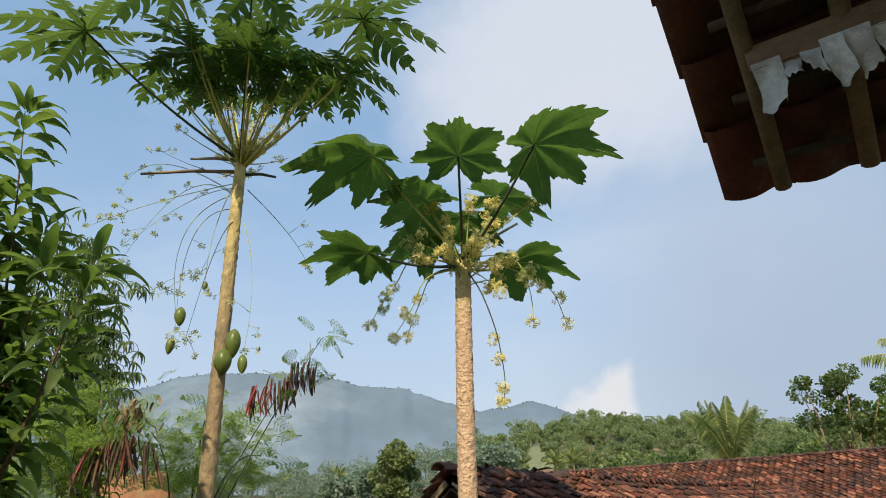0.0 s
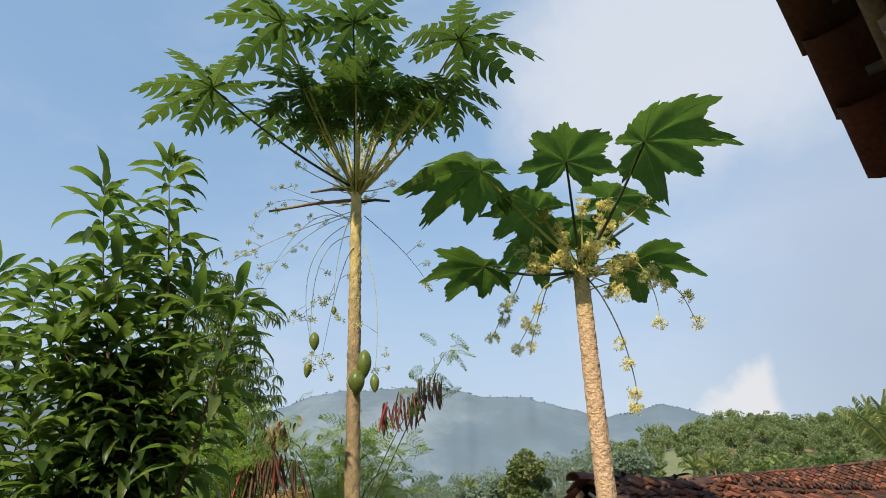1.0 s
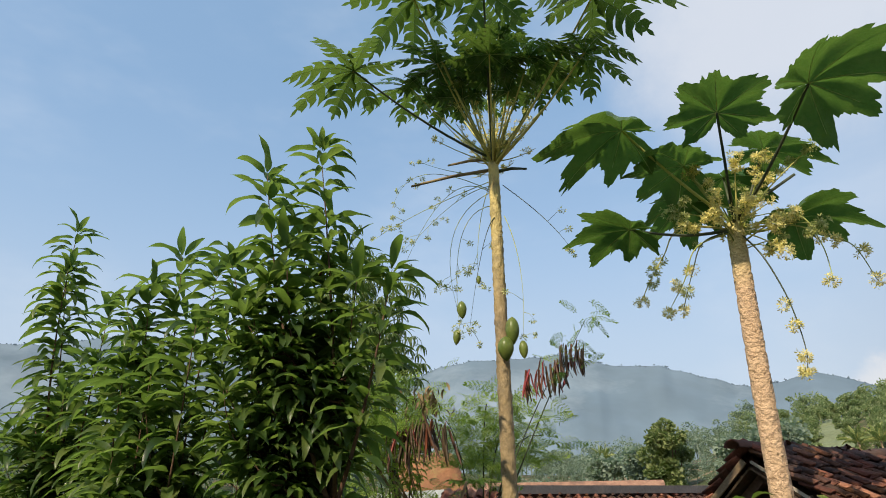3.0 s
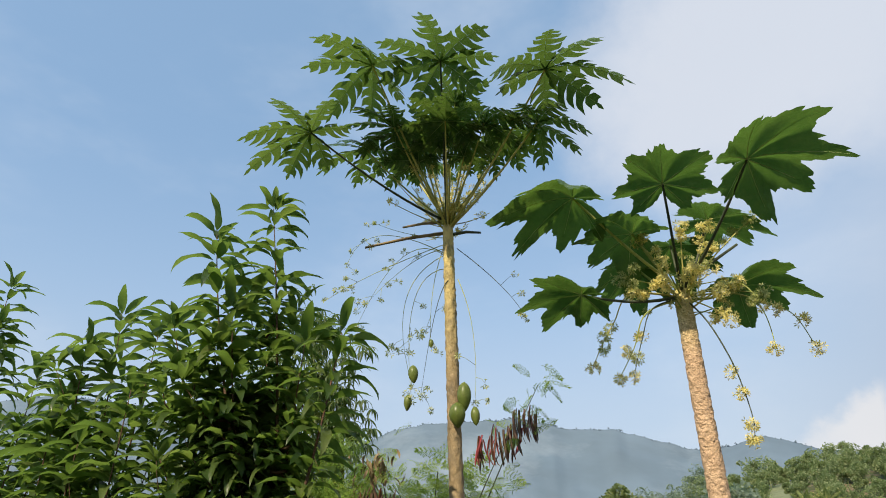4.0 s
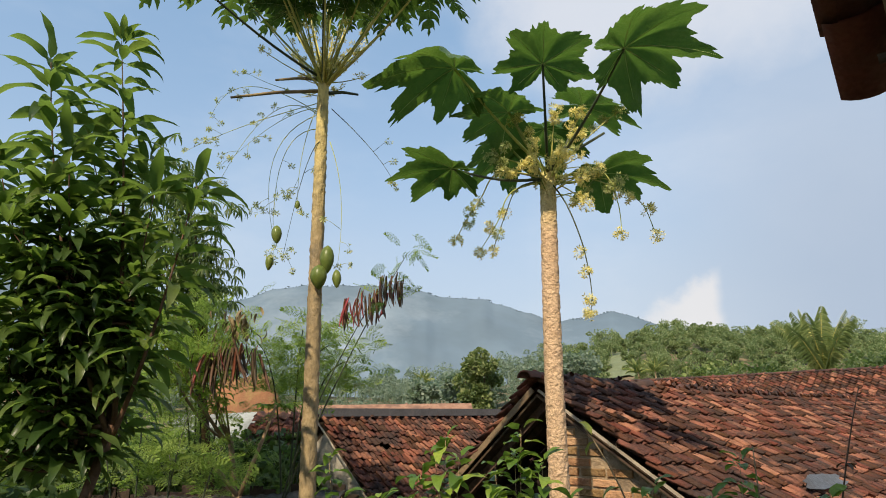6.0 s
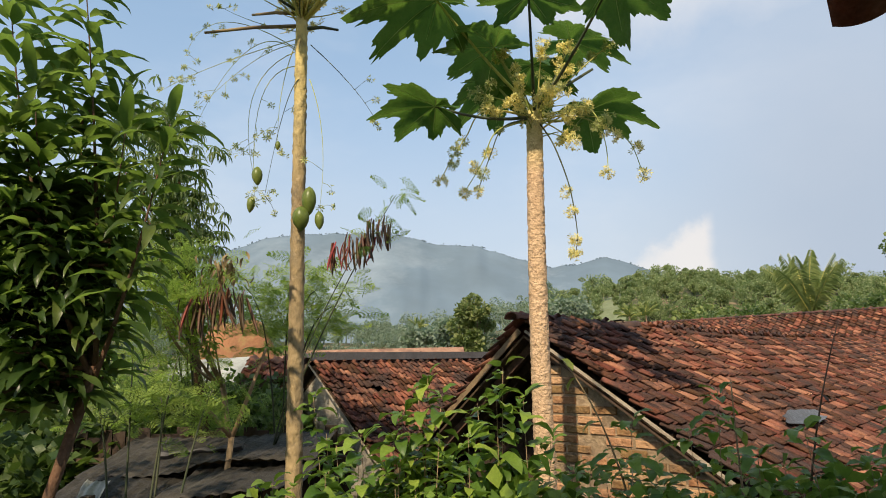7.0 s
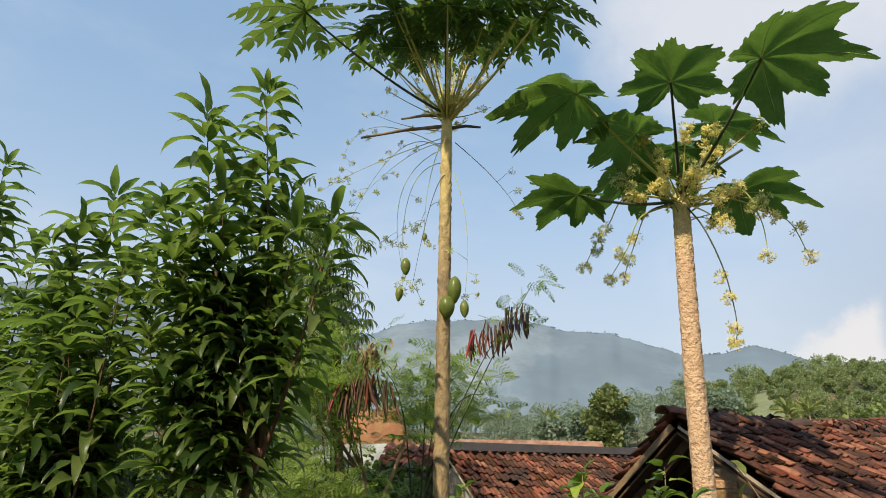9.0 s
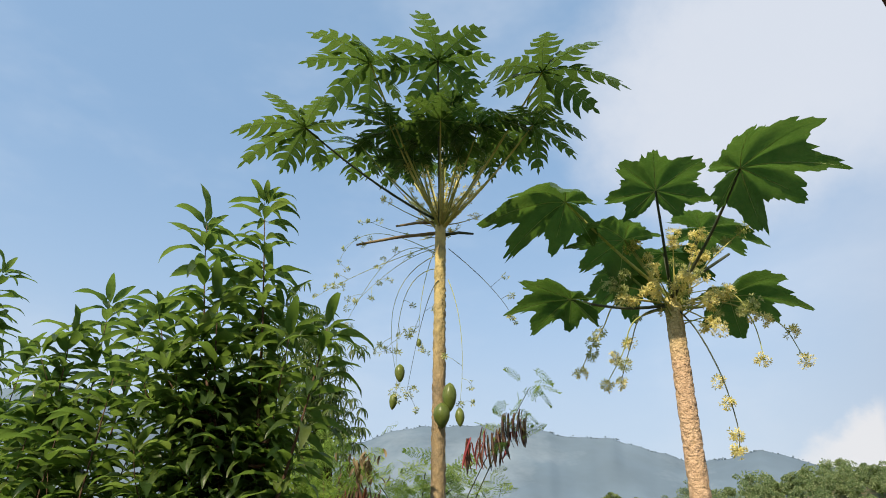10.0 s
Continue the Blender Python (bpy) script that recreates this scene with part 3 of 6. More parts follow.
def gable_house(name, label, apex, length, pitch_l, pitch_r, run_l, run_r, over, wall_mat, tile_mat, joined, cap_mat, parts_r, parts_l, sag, seed, wall_top, brick_from=None):
    """A house whose near gable stands under apex; its ridge runs along U."""
    rng = random.Random(seed)
    apex = Vector(apex)
    base = Vector((apex.x, apex.y, ground_z(apex.x, apex.y)))
    house = thing(name, base, label, "house")
    cols = int(length / TILE_W)
    tiled_slope(house, tile_mat, joined, apex, U, G, pitch_r, cols, int(run_r / math.cos(pitch_r) / TILE_S), parts=parts_r, sag=sag, rng=rng)
    tiled_slope(house, tile_mat, joined, apex, U, -G, pitch_l, cols, int(run_l / math.cos(pitch_l) / TILE_S), parts=parts_l, sag=sag, rng=rng)
    for _ in ridge_caps(house, cap_mat, apex - U * 0.12 + UP * 0.05, apex + U * length, int(length / 0.3), rng, r=0.068, sag=sag):
        pass
    # boards under the tiles, rafters and rake boards of the near gable
    for sgn, p, run in ((1, pitch_r, run_r), (-1, pitch_l, run_l)):
        foot = apex + G * sgn * run - UP * run * math.tan(p)
        for u0, u1, dz in ((0.02, 0.6, 0.07 + 0.5 * sag), (0.6, length, 0.09 + 1.6 * sag)):
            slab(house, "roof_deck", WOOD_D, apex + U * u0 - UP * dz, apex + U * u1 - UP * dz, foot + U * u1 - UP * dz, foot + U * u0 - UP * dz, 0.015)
        d = (foot - apex)
        beam(house, "rake_board", WOOD_P if sgn > 0 else WOOD, apex - UP * 0.055 + d * 0.01, foot - UP * 0.055, 0.014, 0.018 if sgn > 0 else 0.045, "weathered board")
        for k in range(2):
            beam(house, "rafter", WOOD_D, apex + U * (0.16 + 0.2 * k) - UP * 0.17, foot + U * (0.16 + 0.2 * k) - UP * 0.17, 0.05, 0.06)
        for k in range(int(run / 0.24)):
            q = apex + d * ((k + 0.6) * 0.24 / run)
            beam(house, "batten", WOOD_D, q + U * 0.03 - UP * 0.055, q + U * (over + 0.1) - UP * 0.055, 0.03, 0.025)
    # walls
    wl_, wr_ = min(run_l - 0.25, 3.0), run_r - 0.25
    o = apex + U * over
    low = base.z - 0.3
    hl, hr = o.z - 0.14 - wl_ * math.tan(pitch_l), o.z - 0.14 - wr_ * math.tan(pitch_r)
    g = Geo()
    if brick_from is not None:
        # left of the masonry, added boards set back; near-black colour paints the opening's shade
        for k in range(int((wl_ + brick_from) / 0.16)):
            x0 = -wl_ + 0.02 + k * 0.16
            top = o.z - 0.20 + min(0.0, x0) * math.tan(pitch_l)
            beam(house, "board", SHADE_WOOD, o + G * (x0 + 0.08) + U * (0.42 + 0.012 * (k % 3)) + UP * (low - o.z), o + G * (x0 + 0.08) + U * (0.42 + 0.012 * (k % 3)) + UP * (top - o.z), 0.022, 0.15)
    ring = [o - G * wl_ + UP * (low - o.z), o + G * wr_ + UP * (low - o.z), o + G * wr_ + UP * (hr - o.z),
            o + G * ((wall_top - 0.14) / math.tan(pitch_r)) - UP * wall_top, o - G * ((wall_top - 0.14) / math.tan(pitch_l)) - UP * wall_top, o - G * wl_ + UP * (hl - o.z)]
    if brick_from is not None:
        ring[0], ring[5] = o + G * brick_from + UP * (low - o.z), o + G * (brick_from + 0.004) - UP * (wall_top + 0.004)
        ring[4] = o + G * (brick_from + 0.012) - UP * wall_top
    ring = [p - base for p in ring]
    g.add([*ring, *[p + U * 0.12 for p in ring]], [(5, 4, 3, 2, 1, 0), (6, 7, 8, 9, 10, 11), *[(i, (i + 1) % 6, 6 + (i + 1) % 6, 6 + i) for i in range(6)]])
    gable = part("gable_wall", g, wall_mat, house, smooth=False)
    for sgn, ww, hh in ((1, wr_, hr), (-1, wl_, hl)):
        a = o + G * sgn * ww - base
        g = Geo()
        q = [a + U * 0.12, a + U * (length - over - 0.3)]
        th = G * sgn * -0.12
        z0, z1 = low - o.z, hh - o.z - 0.02
        g.add([q[0] + UP * z0, q[1] + UP * z0, q[1] + UP * z1, q[0] + UP * z1] + [p + th for p in (q[0] + UP * z0, q[1] + UP * z0, q[1] + UP * z1, q[0] + UP * z1)],
              [(0, 1, 2, 3), (7, 6, 5, 4), (0, 4, 5, 1), (1, 5, 6, 2), (2, 6, 7, 3), (3, 7, 4, 0)])
        part("side_wall", g, PLASTER, house, smooth=False)
    return house, gable, o, (wl_, wr_), (hl, hr)


APEX_A = Vector((-0.02, 4.86, 1.905))
PA = math.atan(0.66)
house_a, gable_a, oA, (wlA, wrA), (hlA, hrA) = gable_house(
    "brick_house", "village house with mossy red clay tiles and a rough brick gable", APEX_A, 11.0, math.atan(0.80), PA, 2.0, 3.4, 0.12,
    MORTAR, TILE, TILE_J, RIDGE, lambda c, r: c < 20 and r < 15, lambda c, r: False, 0.07, 31, 0.34, 0.04)

APEX_B = Vector((-2.72, 7.75, 1.72))
house_b, gable_b, oB, _, _ = gable_house(
    "plastered_house", "low village house with red clay tiles and grey cement gable", APEX_B, 7.0, math.atan(0.7), math.atan(0.80), 2.0, 2.2, 0.14,
    PLASTER, TILE, TILE_J, CAP, lambda c, r: c < 19 and r < 15, lambda c, r: False, 0.02, 32, 0.18)
beam(house_b, "ridge_board", CAP, APEX_B + UP * 0.03 - U * 0.02 + G * 0.11, APEX_B + UP * 0.03 + U * 6.9 + G * 0.11, 0.03, 0.10, "grey weathered ridge board")


# a small broken roof beside the plastered house
lean_to = thing("lean_to", (-3.3, 8.0, ground_z(-3.3, 8.0)), "small sagging lean-to with a few red clay tiles", "shed")
rng = random.Random(35)
tiled_slope(lean_to, TILE, TILE_J, (-3.66, 8.25, 1.74), (1, -0.05, -0.03), (0, -1, 0), 0.62, 5, 4, parts=lambda c, r: True, rng=rng, jitter=1.8)
slab(lean_to, "roof_boards", WOOD_D, (-3.70, 8.27, 1.70), (-2.98, 8.24, 1.68), (-2.98, 7.78, 1.36), (-3.70, 7.80, 1.38), 0.02)
for x in (-3.6, -3.08):
    beam(lean_to, "post", WOOD_D, (x, 7.86, -1.95), (x, 7.86, 1.36), 0.07, 0.07)
    beam(lean_to, "rafter", POLE, (x, 8.24, 1.655), (x, 7.70, 1.285), 0.05, 0.05)


# a loose grey sheet mends the tiles
nA = (UP + G * 0.66).normalized()
mend = thing("mending_sheet", APEX_A + U * 2.02 + G * 1.27 - UP * (1.27 * 0.66) + nA * 0.02, "bent grey metal sheet mending the tiled roof", "metal sheet")
g = Geo()
vs, fs = [], []
for j in range(5):
    for i in range(9):
        a, b = -0.42 + 0.84 * i / 8 + 0.05 * math.sin(j * 2.0), (-0.09 + 0.18 * j / 4) * (0.45 + 0.55 * math.sin(math.pi * (i + 0.5) / 9)) + 0.008 * math.sin(i * 1.9)
        vs.append(U * a + (G - UP * 0.66).normalized() * b + nA * (0.010 * math.sin(i * 0.8) + 0.008 * math.cos(j * 1.3) + 0.02))
k = len(vs)
vs += [v - nA * 0.003 for v in vs]
for j in range(4):
    for i in range(8):
        q = j * 9 + i
        fs += [(q, q + 1, q + 10, q + 9), (k + q + 9, k + q + 10, k + q + 1, k + q)]
g.add(vs, fs)
part("sheet", g, SHEET_B, mend)


# the far long roof, whose ridge runs across
APEX_C = Vector((1.95, 28.5, 3.13))
base_c = Vector((APEX_C.x, APEX_C.y, ground_z(APEX_C.x, APEX_C.y)))
house_c = thing("long_house", base_c, "long low house with an old red tiled roof behind", "house")
rng = random.Random(33)
LEN_C = 31.5
tiled_slope(house_c, TILE, TILE_J, APEX_C, G, -U, math.atan(0.5), int(LEN_C / 0.2), 42, w=0.20, step=0.17, sag=0.14, rng=rng)
footc = APEX_C - U * 6.5 - UP * 3.25
slab(house_c, "roof_deck", WOOD_D, APEX_C - UP * 0.28, APEX_C + G * LEN_C - UP * 0.28, footc + G * LEN_C - UP * 0.28, footc - UP * 0.28, 0.03)
footb = APEX_C + U * 3.0 - UP * 1.5
slab(house_c, "back_slope", TILE_J, APEX_C - UP * 0.16, APEX_C + G * LEN_C - UP * 0.16, footb + G * LEN_C - UP * 0.16, footb - UP * 0.16, 0.03)
for _ in ridge_caps(house_c, RIDGE, APEX_C + UP * 0.04, APEX_C + G * LEN_C + UP * 0.04, 100, rng, sag=0.14):
    pass
for off, low in ((-6.0, 3.1), (2.7, 1.5)):
    a = APEX_C + U * off - UP * low - base_c
    g = Geo()
    g.box((LEN_C - 0.6, 0.14, 2.6), frame_of(G, UP, a + G * (LEN_C / 2) - UP * 1.2))
    part("side_wall", g, PLASTER, house_c, smooth=False)


# ---- the viewer's own eave overhead ----
PE, TE = radians(30.0), radians(33.0)
UE, GE = Vector((math.sin(TE), math.cos(TE), 0)), Vector((math.cos(TE), -math.sin(TE), 0))
EAVE_S, EAVE_W, EAVE_Z = 2.38, -0.25, 2.645
own = thing("own_house", (GE.x * 1.6, GE.y * 1.6, 0), "house whose tiled eave on round poles hangs overhead", "house")
rng = random.Random(41)
slopeE = (UE * math.cos(PE) - UP * math.sin(PE)).normalized()
nrmE = (UE * math.sin(PE) + UP * math.cos(PE)).normalized()


def on_eave(w, s, lift=0.0):
    return GE * w + UE * s + UP * (EAVE_Z + (EAVE_S - s) * math.tan(PE)) + nrmE * lift


one = tile_geo(0.225, 0.33, 0.013, 0.042, 9).mesh("tile", TILE_N)
STEP_E = 0.27
field = Geo()
src = tile_geo(0.225, 0.33, 0.013, 0.042, 6)
# most columns lie out of view; their count sets the shade cast ahead
for r in range(11):
    for c in range(16):
        y2 = (-slopeE - nrmE * 0.05).normalized()
        x = -GE
        if x.cross(y2).dot(nrmE) < 0:
            x = GE
        m = Matrix((x, y2, x.cross(y2))).transposed().to_4x4() @ Matrix.Rotation(0.055 + rng.gauss(0, 0.012), 4, "Z")
        m.translation = on_eave(EAVE_W + 0.1125 + c * 0.225, EAVE_S - r * STEP_E * math.cos(PE), 0.0) - own.location
        if c < 9:
            ob = part("tile", one, None, own)
            ob.matrix_basis = m
        else:
            field.add(src.v, src.f, m)
# the slope behind the ridge, unseen, added to complete the house
S_TOP = EAVE_S - 11 * STEP_E * math.cos(PE) - 0.04
slopeB = (-UE * math.cos(PE) - UP * math.sin(PE)).normalized()
nrmB = (-UE * math.sin(PE) + UP * math.cos(PE)).normalized()
for r in range(11):
    for c in range(16):
        y2 = (-slopeB - nrmB * 0.05).normalized()
        m = Matrix((-GE, y2, (-GE).cross(y2))).transposed().to_4x4()
        if m.to_3x3().col[2].z < 0:
            m = Matrix((GE, y2, GE.cross(y2))).transposed().to_4x4()
        m.translation = on_eave(EAVE_W + 0.1125 + c * 0.225, S_TOP) + slopeB * ((r + 1) * STEP_E) - own.location
        field.add(src.v, src.f, m)
ob = part("tile_field", field, TILE_N, own)
ob["kind"] = "stuff"
for _ in ridge_caps(own, TILE_N, on_eave(EAVE_W, S_TOP) + UP * 0.03, on_eave(EAVE_W + 3.6, S_TOP) + UP * 0.03, 12, rng):
    pass
# round battens under every course, rafters down the slope
for r in range(11):
    s = EAVE_S - (r * STEP_E + 0.16) * math.cos(PE)
    g = Geo()
    g.tube([on_eave(EAVE_W + 0.125, s, -0.022) - own.location, on_eave(EAVE_W + 3.4, s, -0.022) - own.location], 0.017, 8)
    # darker than the rafters' pole wood: the eave's shade is in the colour
    part("batten", g, WOOD_D, own)
for k, w in enumerate((-0.055, 0.205, 0.6, 1.0, 1.45, 2.0, 2.6, 3.2)):
    g = Geo()
    pts = [on_eave(w + 0.01 * math.sin(i), EAVE_S - 0.06 - i * 0.36, -0.068) - own.location for i in range(8)]
    g.tube(pts, [0.028 + 0.002 * math.sin(i * 2.1 + k) for i in range(8)], 10)
    part("rafter", g, POLE, own, "peeled round pole")
beam(own, "eave_board", WOOD, on_eave(-0.05, 1.872, -0.11), on_eave(1.6, 1.872, -0.11), 0.022, 0.085, "rough sawn board")
# house walls beside and behind the viewer, unseen, added to close the house
S_BACK = 2 * S_TOP - 1.2
for a, b in (((0.9, 1.2), (0.9, S_BACK)), ((0.96, 1.2), (3.1, 1.2)), ((0.96, S_BACK), (3.1, S_BACK)), ((3.16, 1.2), (3.16, S_BACK))):
    p, q = GE * a[0] + UE * a[1], GE * b[0] + UE * b[1]
    d = q - p
    hh = EAVE_Z + (EAVE_S - 1.2) * math.tan(PE) - 0.15
    g = Geo()
    g.box((d.length, 0.12, hh), frame_of(d, UP, (p + q) / 2 + UP * (hh / 2) - own.location))
    part("side_wall", g, LIME, own, smooth=False)
    if abs(a[1] - b[1]) > 1:
        mid, top = (p + q) / 2, EAVE_Z + (EAVE_S - S_TOP) * math.tan(PE) - 0.15
        g = Geo()
        tri = [p + UP * (hh + 0.002), q + UP * (hh + 0.002), mid + UP * top]
        tri = [v - GE * 0.06 - own.location for v in tri]
        g.add([*tri, *[v + GE * 0.12 for v in tri]], [(0, 1, 2), (5, 4, 3), (0, 3, 4, 1), (1, 4, 5, 2), (2, 5, 3, 0)])
        part("gable_wall", g, LIME, own, smooth=False)

# torn paper hanging from the board
paper = thing("torn_paper_strip", on_eave(0.1, 1.80, -0.12), "torn grey-white paper hanging from the eave board", "paper")
rng = random.Random(44)
w0 = -0.045
for k in range(12):
    ww = (0.082, 0.05, 0.055, 0.062, 0.066, 0.042, 0.05, 0.07, 0.06, 0.08, 0.07, 0.06)[k]
    hang = (0.160, 0.085, 0.10, 0.15, 0.13, 0.105, 0.09, 0.12, 0.06, 0.08, 0.10, 0.07)[k]
    skew = rng.uniform(-0.5, 0.5)
    nx, nz = 6, 7
    vs, fs = [], []
    for j in range(nz + 1):
        for i in range(nx + 1):
            t, q = j / nz, i / nx
            low = hang * (1 + skew * (q - 0.5)) + (rng.uniform(-0.012, 0.014) if j == nz else 0)
            side = (0.010 * math.sin(t * 5 + k) + rng.uniform(-0.004, 0.004)) * t if i in (0, nx) else 0
            p = on_eave(w0 + ww * q * (1 - 0.18 * t) + side + 0.012 * t, 1.855, -0.11) + UP * (-0.036 - 0.02 * k / 8 - low * t) + UE * (0.022 * math.sin(t * 2.6 + k * 1.3) + 0.012 * math.sin(q * 5 + k * 2) * t)
            vs.append(p - paper.location)
    for j in range(nz):
        for i in range(nx):
            a = j * (nx + 1) + i
            fs.append((a, a + 1, a + nx + 2, a + nx + 1))
    g = Geo()
    g.add(vs, fs)
    part("paper_shred", g, PAPER, paper)
    w0 += ww * 0.97


# ---- papaya trees ----
def deep_leaf(size, rng, curl=0.5):
    """A papaya blade: seven ribs, each a lobe cut into pointed side lobes. X along the main lobe, hub at the origin."""
    g = Geo()
    for deg, ln in ((0, 1.0), (44, 0.98), (-44, 0.98), (90, 0.88), (-90, 0.88), (137, 0.66), (-137, 0.66)):
        a = radians(deg + rng.uniform(-5, 5))
        L = size * ln * rng.uniform(0.94, 1.06)
        ca, sa_ = math.cos(a), math.sin(a)
        droop = curl * rng.uniform(0.6, 1.45)
        roll = rng.uniform(-0.55, 0.55)
        sway = rng.uniform(-0.10, 0.10)
        lift = rng.uniform(0.05, 0.15)

        def put(r, w):
            q = r / size
            w = w + sway * size * q * q
            z = lift * r - (droop + lift) * size * q * q - 0.30 * abs(w) + roll * w
            return (ca * r - sa_ * w, sa_ * r + ca * w, z)

        n = 5 if ln > 0.7 else 4
        for side in (1, -1):
            stem_end = 0.14 if side > 0 else 0.20
            # the plain blade next to the hub
            rs = [L * stem_end * k / 3 for k in range(4)]
            ws = [size * w for w in (0.014, 0.040, 0.062, 0.072)]
            for k in range(3):
                f = (0, 1, 2, 3)
                g.add([put(rs[k], 0), put(rs[k + 1], 0), put(rs[k + 1], side * ws[k + 1]), put(rs[k], side * ws[k])], [f if side > 0 else f[::-1]])
            for k in range(n):
                t0, t1 = k / n, (k + 1) / n
                r0, r1 = L * (stem_end + (0.94 - stem_end) * t0), L * (stem_end + (0.94 - stem_end) * t1)
                env = (0.45 + 0.55 * math.sin(math.pi * min(1.0, 0.28 + 0.62 * t0))) * (1.0 - 0.52 * t0 ** 2)
                reach = size * 0.235 * env * rng.uniform(0.72, 1.2) * (0.62 if k == 0 else 1.0)
                n0 = size * (0.086 - 0.056 * t0)
                n1 = size * (0.086 - 0.056 * t1)
                dr, fwd = r1 - r0, reach * rng.uniform(0.38, 0.75)
                d = reach - n0
                lo1, hi1 = (r0 + dr * 0.03 + fwd * 0.26, n0 + d * 0.36), (r1 - dr * 0.20 + fwd * 0.22, n0 + d * 0.34)
                lo2, hi2 = (r0 - dr * 0.06 + fwd * 0.60, n0 + d * 0.74), (r1 - dr * 0.30 + fwd * 0.58, n0 + d * 0.64)
                lo3 = (r0 + dr * 0.10 + fwd * 0.74, n0 + d * 0.90)
                tip = (r0 + dr * 0.52 + fwd * 1.20, reach)
                pts = [put(r0, 0), put(r1, 0), put(r1, side * n1), put(r0 + dr * 0.02, side * n0)]
                pts += [put(r, side * w) for r, w in (lo1, hi1, lo2, hi2, lo3, tip)]
                fs_ = [(0, 1, 2, 3), (3, 2, 5, 4), (4, 5, 7, 6), (6, 7, 9, 8)]
                g.add(pts, fs_ if side > 0 else [tuple(reversed(f)) for f in fs_])
            end = [put(L * 0.94, 0), put(L * 1.06, 0), put(L * 1.0, side * size * 0.030), put(L * 0.94, side * size * 0.018)]
            g.add(end, [(0, 1, 2, 3) if side > 0 else (3, 2, 1, 0)])
        # the rib stands out below the blade
        g_rib = [Vector(put(L * q, 0)) - UP * 0.0015 for q in (0.0, 0.3, 0.6, 0.92)]
        g.ribs.append(g_rib)
    g.skin = len(g.f)
    for pts in g.ribs:
        g.tube(pts, [0.0016, 0.0013, 0.0009, 0.0004], 4, cap=False)
    return g


def broad_leaf(size, rng, curl=0.35):
    """A wide seven-lobed blade, toothed, pleated along its ribs and drooping at the lobes. X along the main lobe, hub at the origin."""
    g = Geo()
    lobes = [(d + rng.uniform(-5, 5), l * rng.uniform(0.88, 1.08), rng.uniform(0.45, 1.75)) for d, l in
             ((0, 1.0), (44, 0.98), (-44, 0.98), (90, 0.88), (-90, 0.88), (137, 0.66), (-137, 0.66))]
    N = 196
    RINGS = (0.0, 0.14, 0.28, 0.42, 0.56, 0.68, 0.80, 0.90, 1.0)
    ph = rng.uniform(0, 6)

    def height(r, th, q, near, hang, rim):
        a = radians(th)
        u = r / size
        valley = math.cos(math.pi * min(near, 23) / 23)
        crease = -0.050 * size * min(u * 2.2, 1.0) * valley
        pleat = 0.011 * size * math.sin(u * 26 - near * 0.30) * min(u * 2, 1.0) * min(near / 6, 1.0)
        bulge = 0.030 * size * u * math.sin(3 * a + ph) + 0.018 * size * u * u * math.sin(7 * a + 2 * ph)
        return crease + pleat + bulge - curl * hang * size * u * u - rim * 0.10 * size * max(0.0, q - 0.72)

    vs = []
    teeth = [rng.uniform(-0.05, 0.05) for _ in range(N)]
    for i in range(N):
        th = -180 + 360 * (i + 0.5) / N
        best, near, hang, wsum = 0.0, 99.0, 0.0, 0.0
        for d, l, hg in lobes:
            dt = abs((th - d + 180) % 360 - 180)
            r = l * (0.64 + 0.36 * max(0.0, 1 - dt / 23.0) ** 0.95)
            if dt < 42 and r > best:
                best = r
            near = min(near, dt)
            w = math.exp(-(dt / 22) ** 2)
            hang, wsum = hang + hg * w, wsum + w
        hang /= max(wsum, 1e-6)
        if abs(th) > 160:
            best = max(0.20, best * (180 - abs(th)) / 22)
        tooth = 0.11 * ((i % 9) / 8 - 0.5) + 0.04 * ((i % 5) / 4 - 0.5) + 0.7 * teeth[i]
        a = radians(th)
        rim = 0.6 + 0.8 * math.sin(5 * a + ph)
        for q in RINGS:
            r = size * best * q * (1 + (tooth if q == 1.0 else 0))
            vs.append((r * math.cos(a), r * math.sin(a), height(r, th, q, near, hang, rim)))
    k = len(RINGS)
    fs = []
    for i in range(N - 1):
        for q in range(k - 1):
            fs.append((i * k + q, i * k + q + 1, (i + 1) * k + q + 1, (i + 1) * k + q))
    g.add(vs, fs)
    g.skin = len(g.f)
    for d, l, hg in lobes:
        a = radians(d)
        pts = []
        for q in (0.0, 0.2, 0.4, 0.6, 0.8, 0.95):
            r = size * l * q
            pts.append((r * math.cos(a), r * math.sin(a), height(r, d, 0.0, 0.0, hg, 0.0) - 0.0012))
        g.tube(pts, [0.0026, 0.0021, 0.0017, 0.0013, 0.0009, 0.0005], 5, cap=False)
    return g


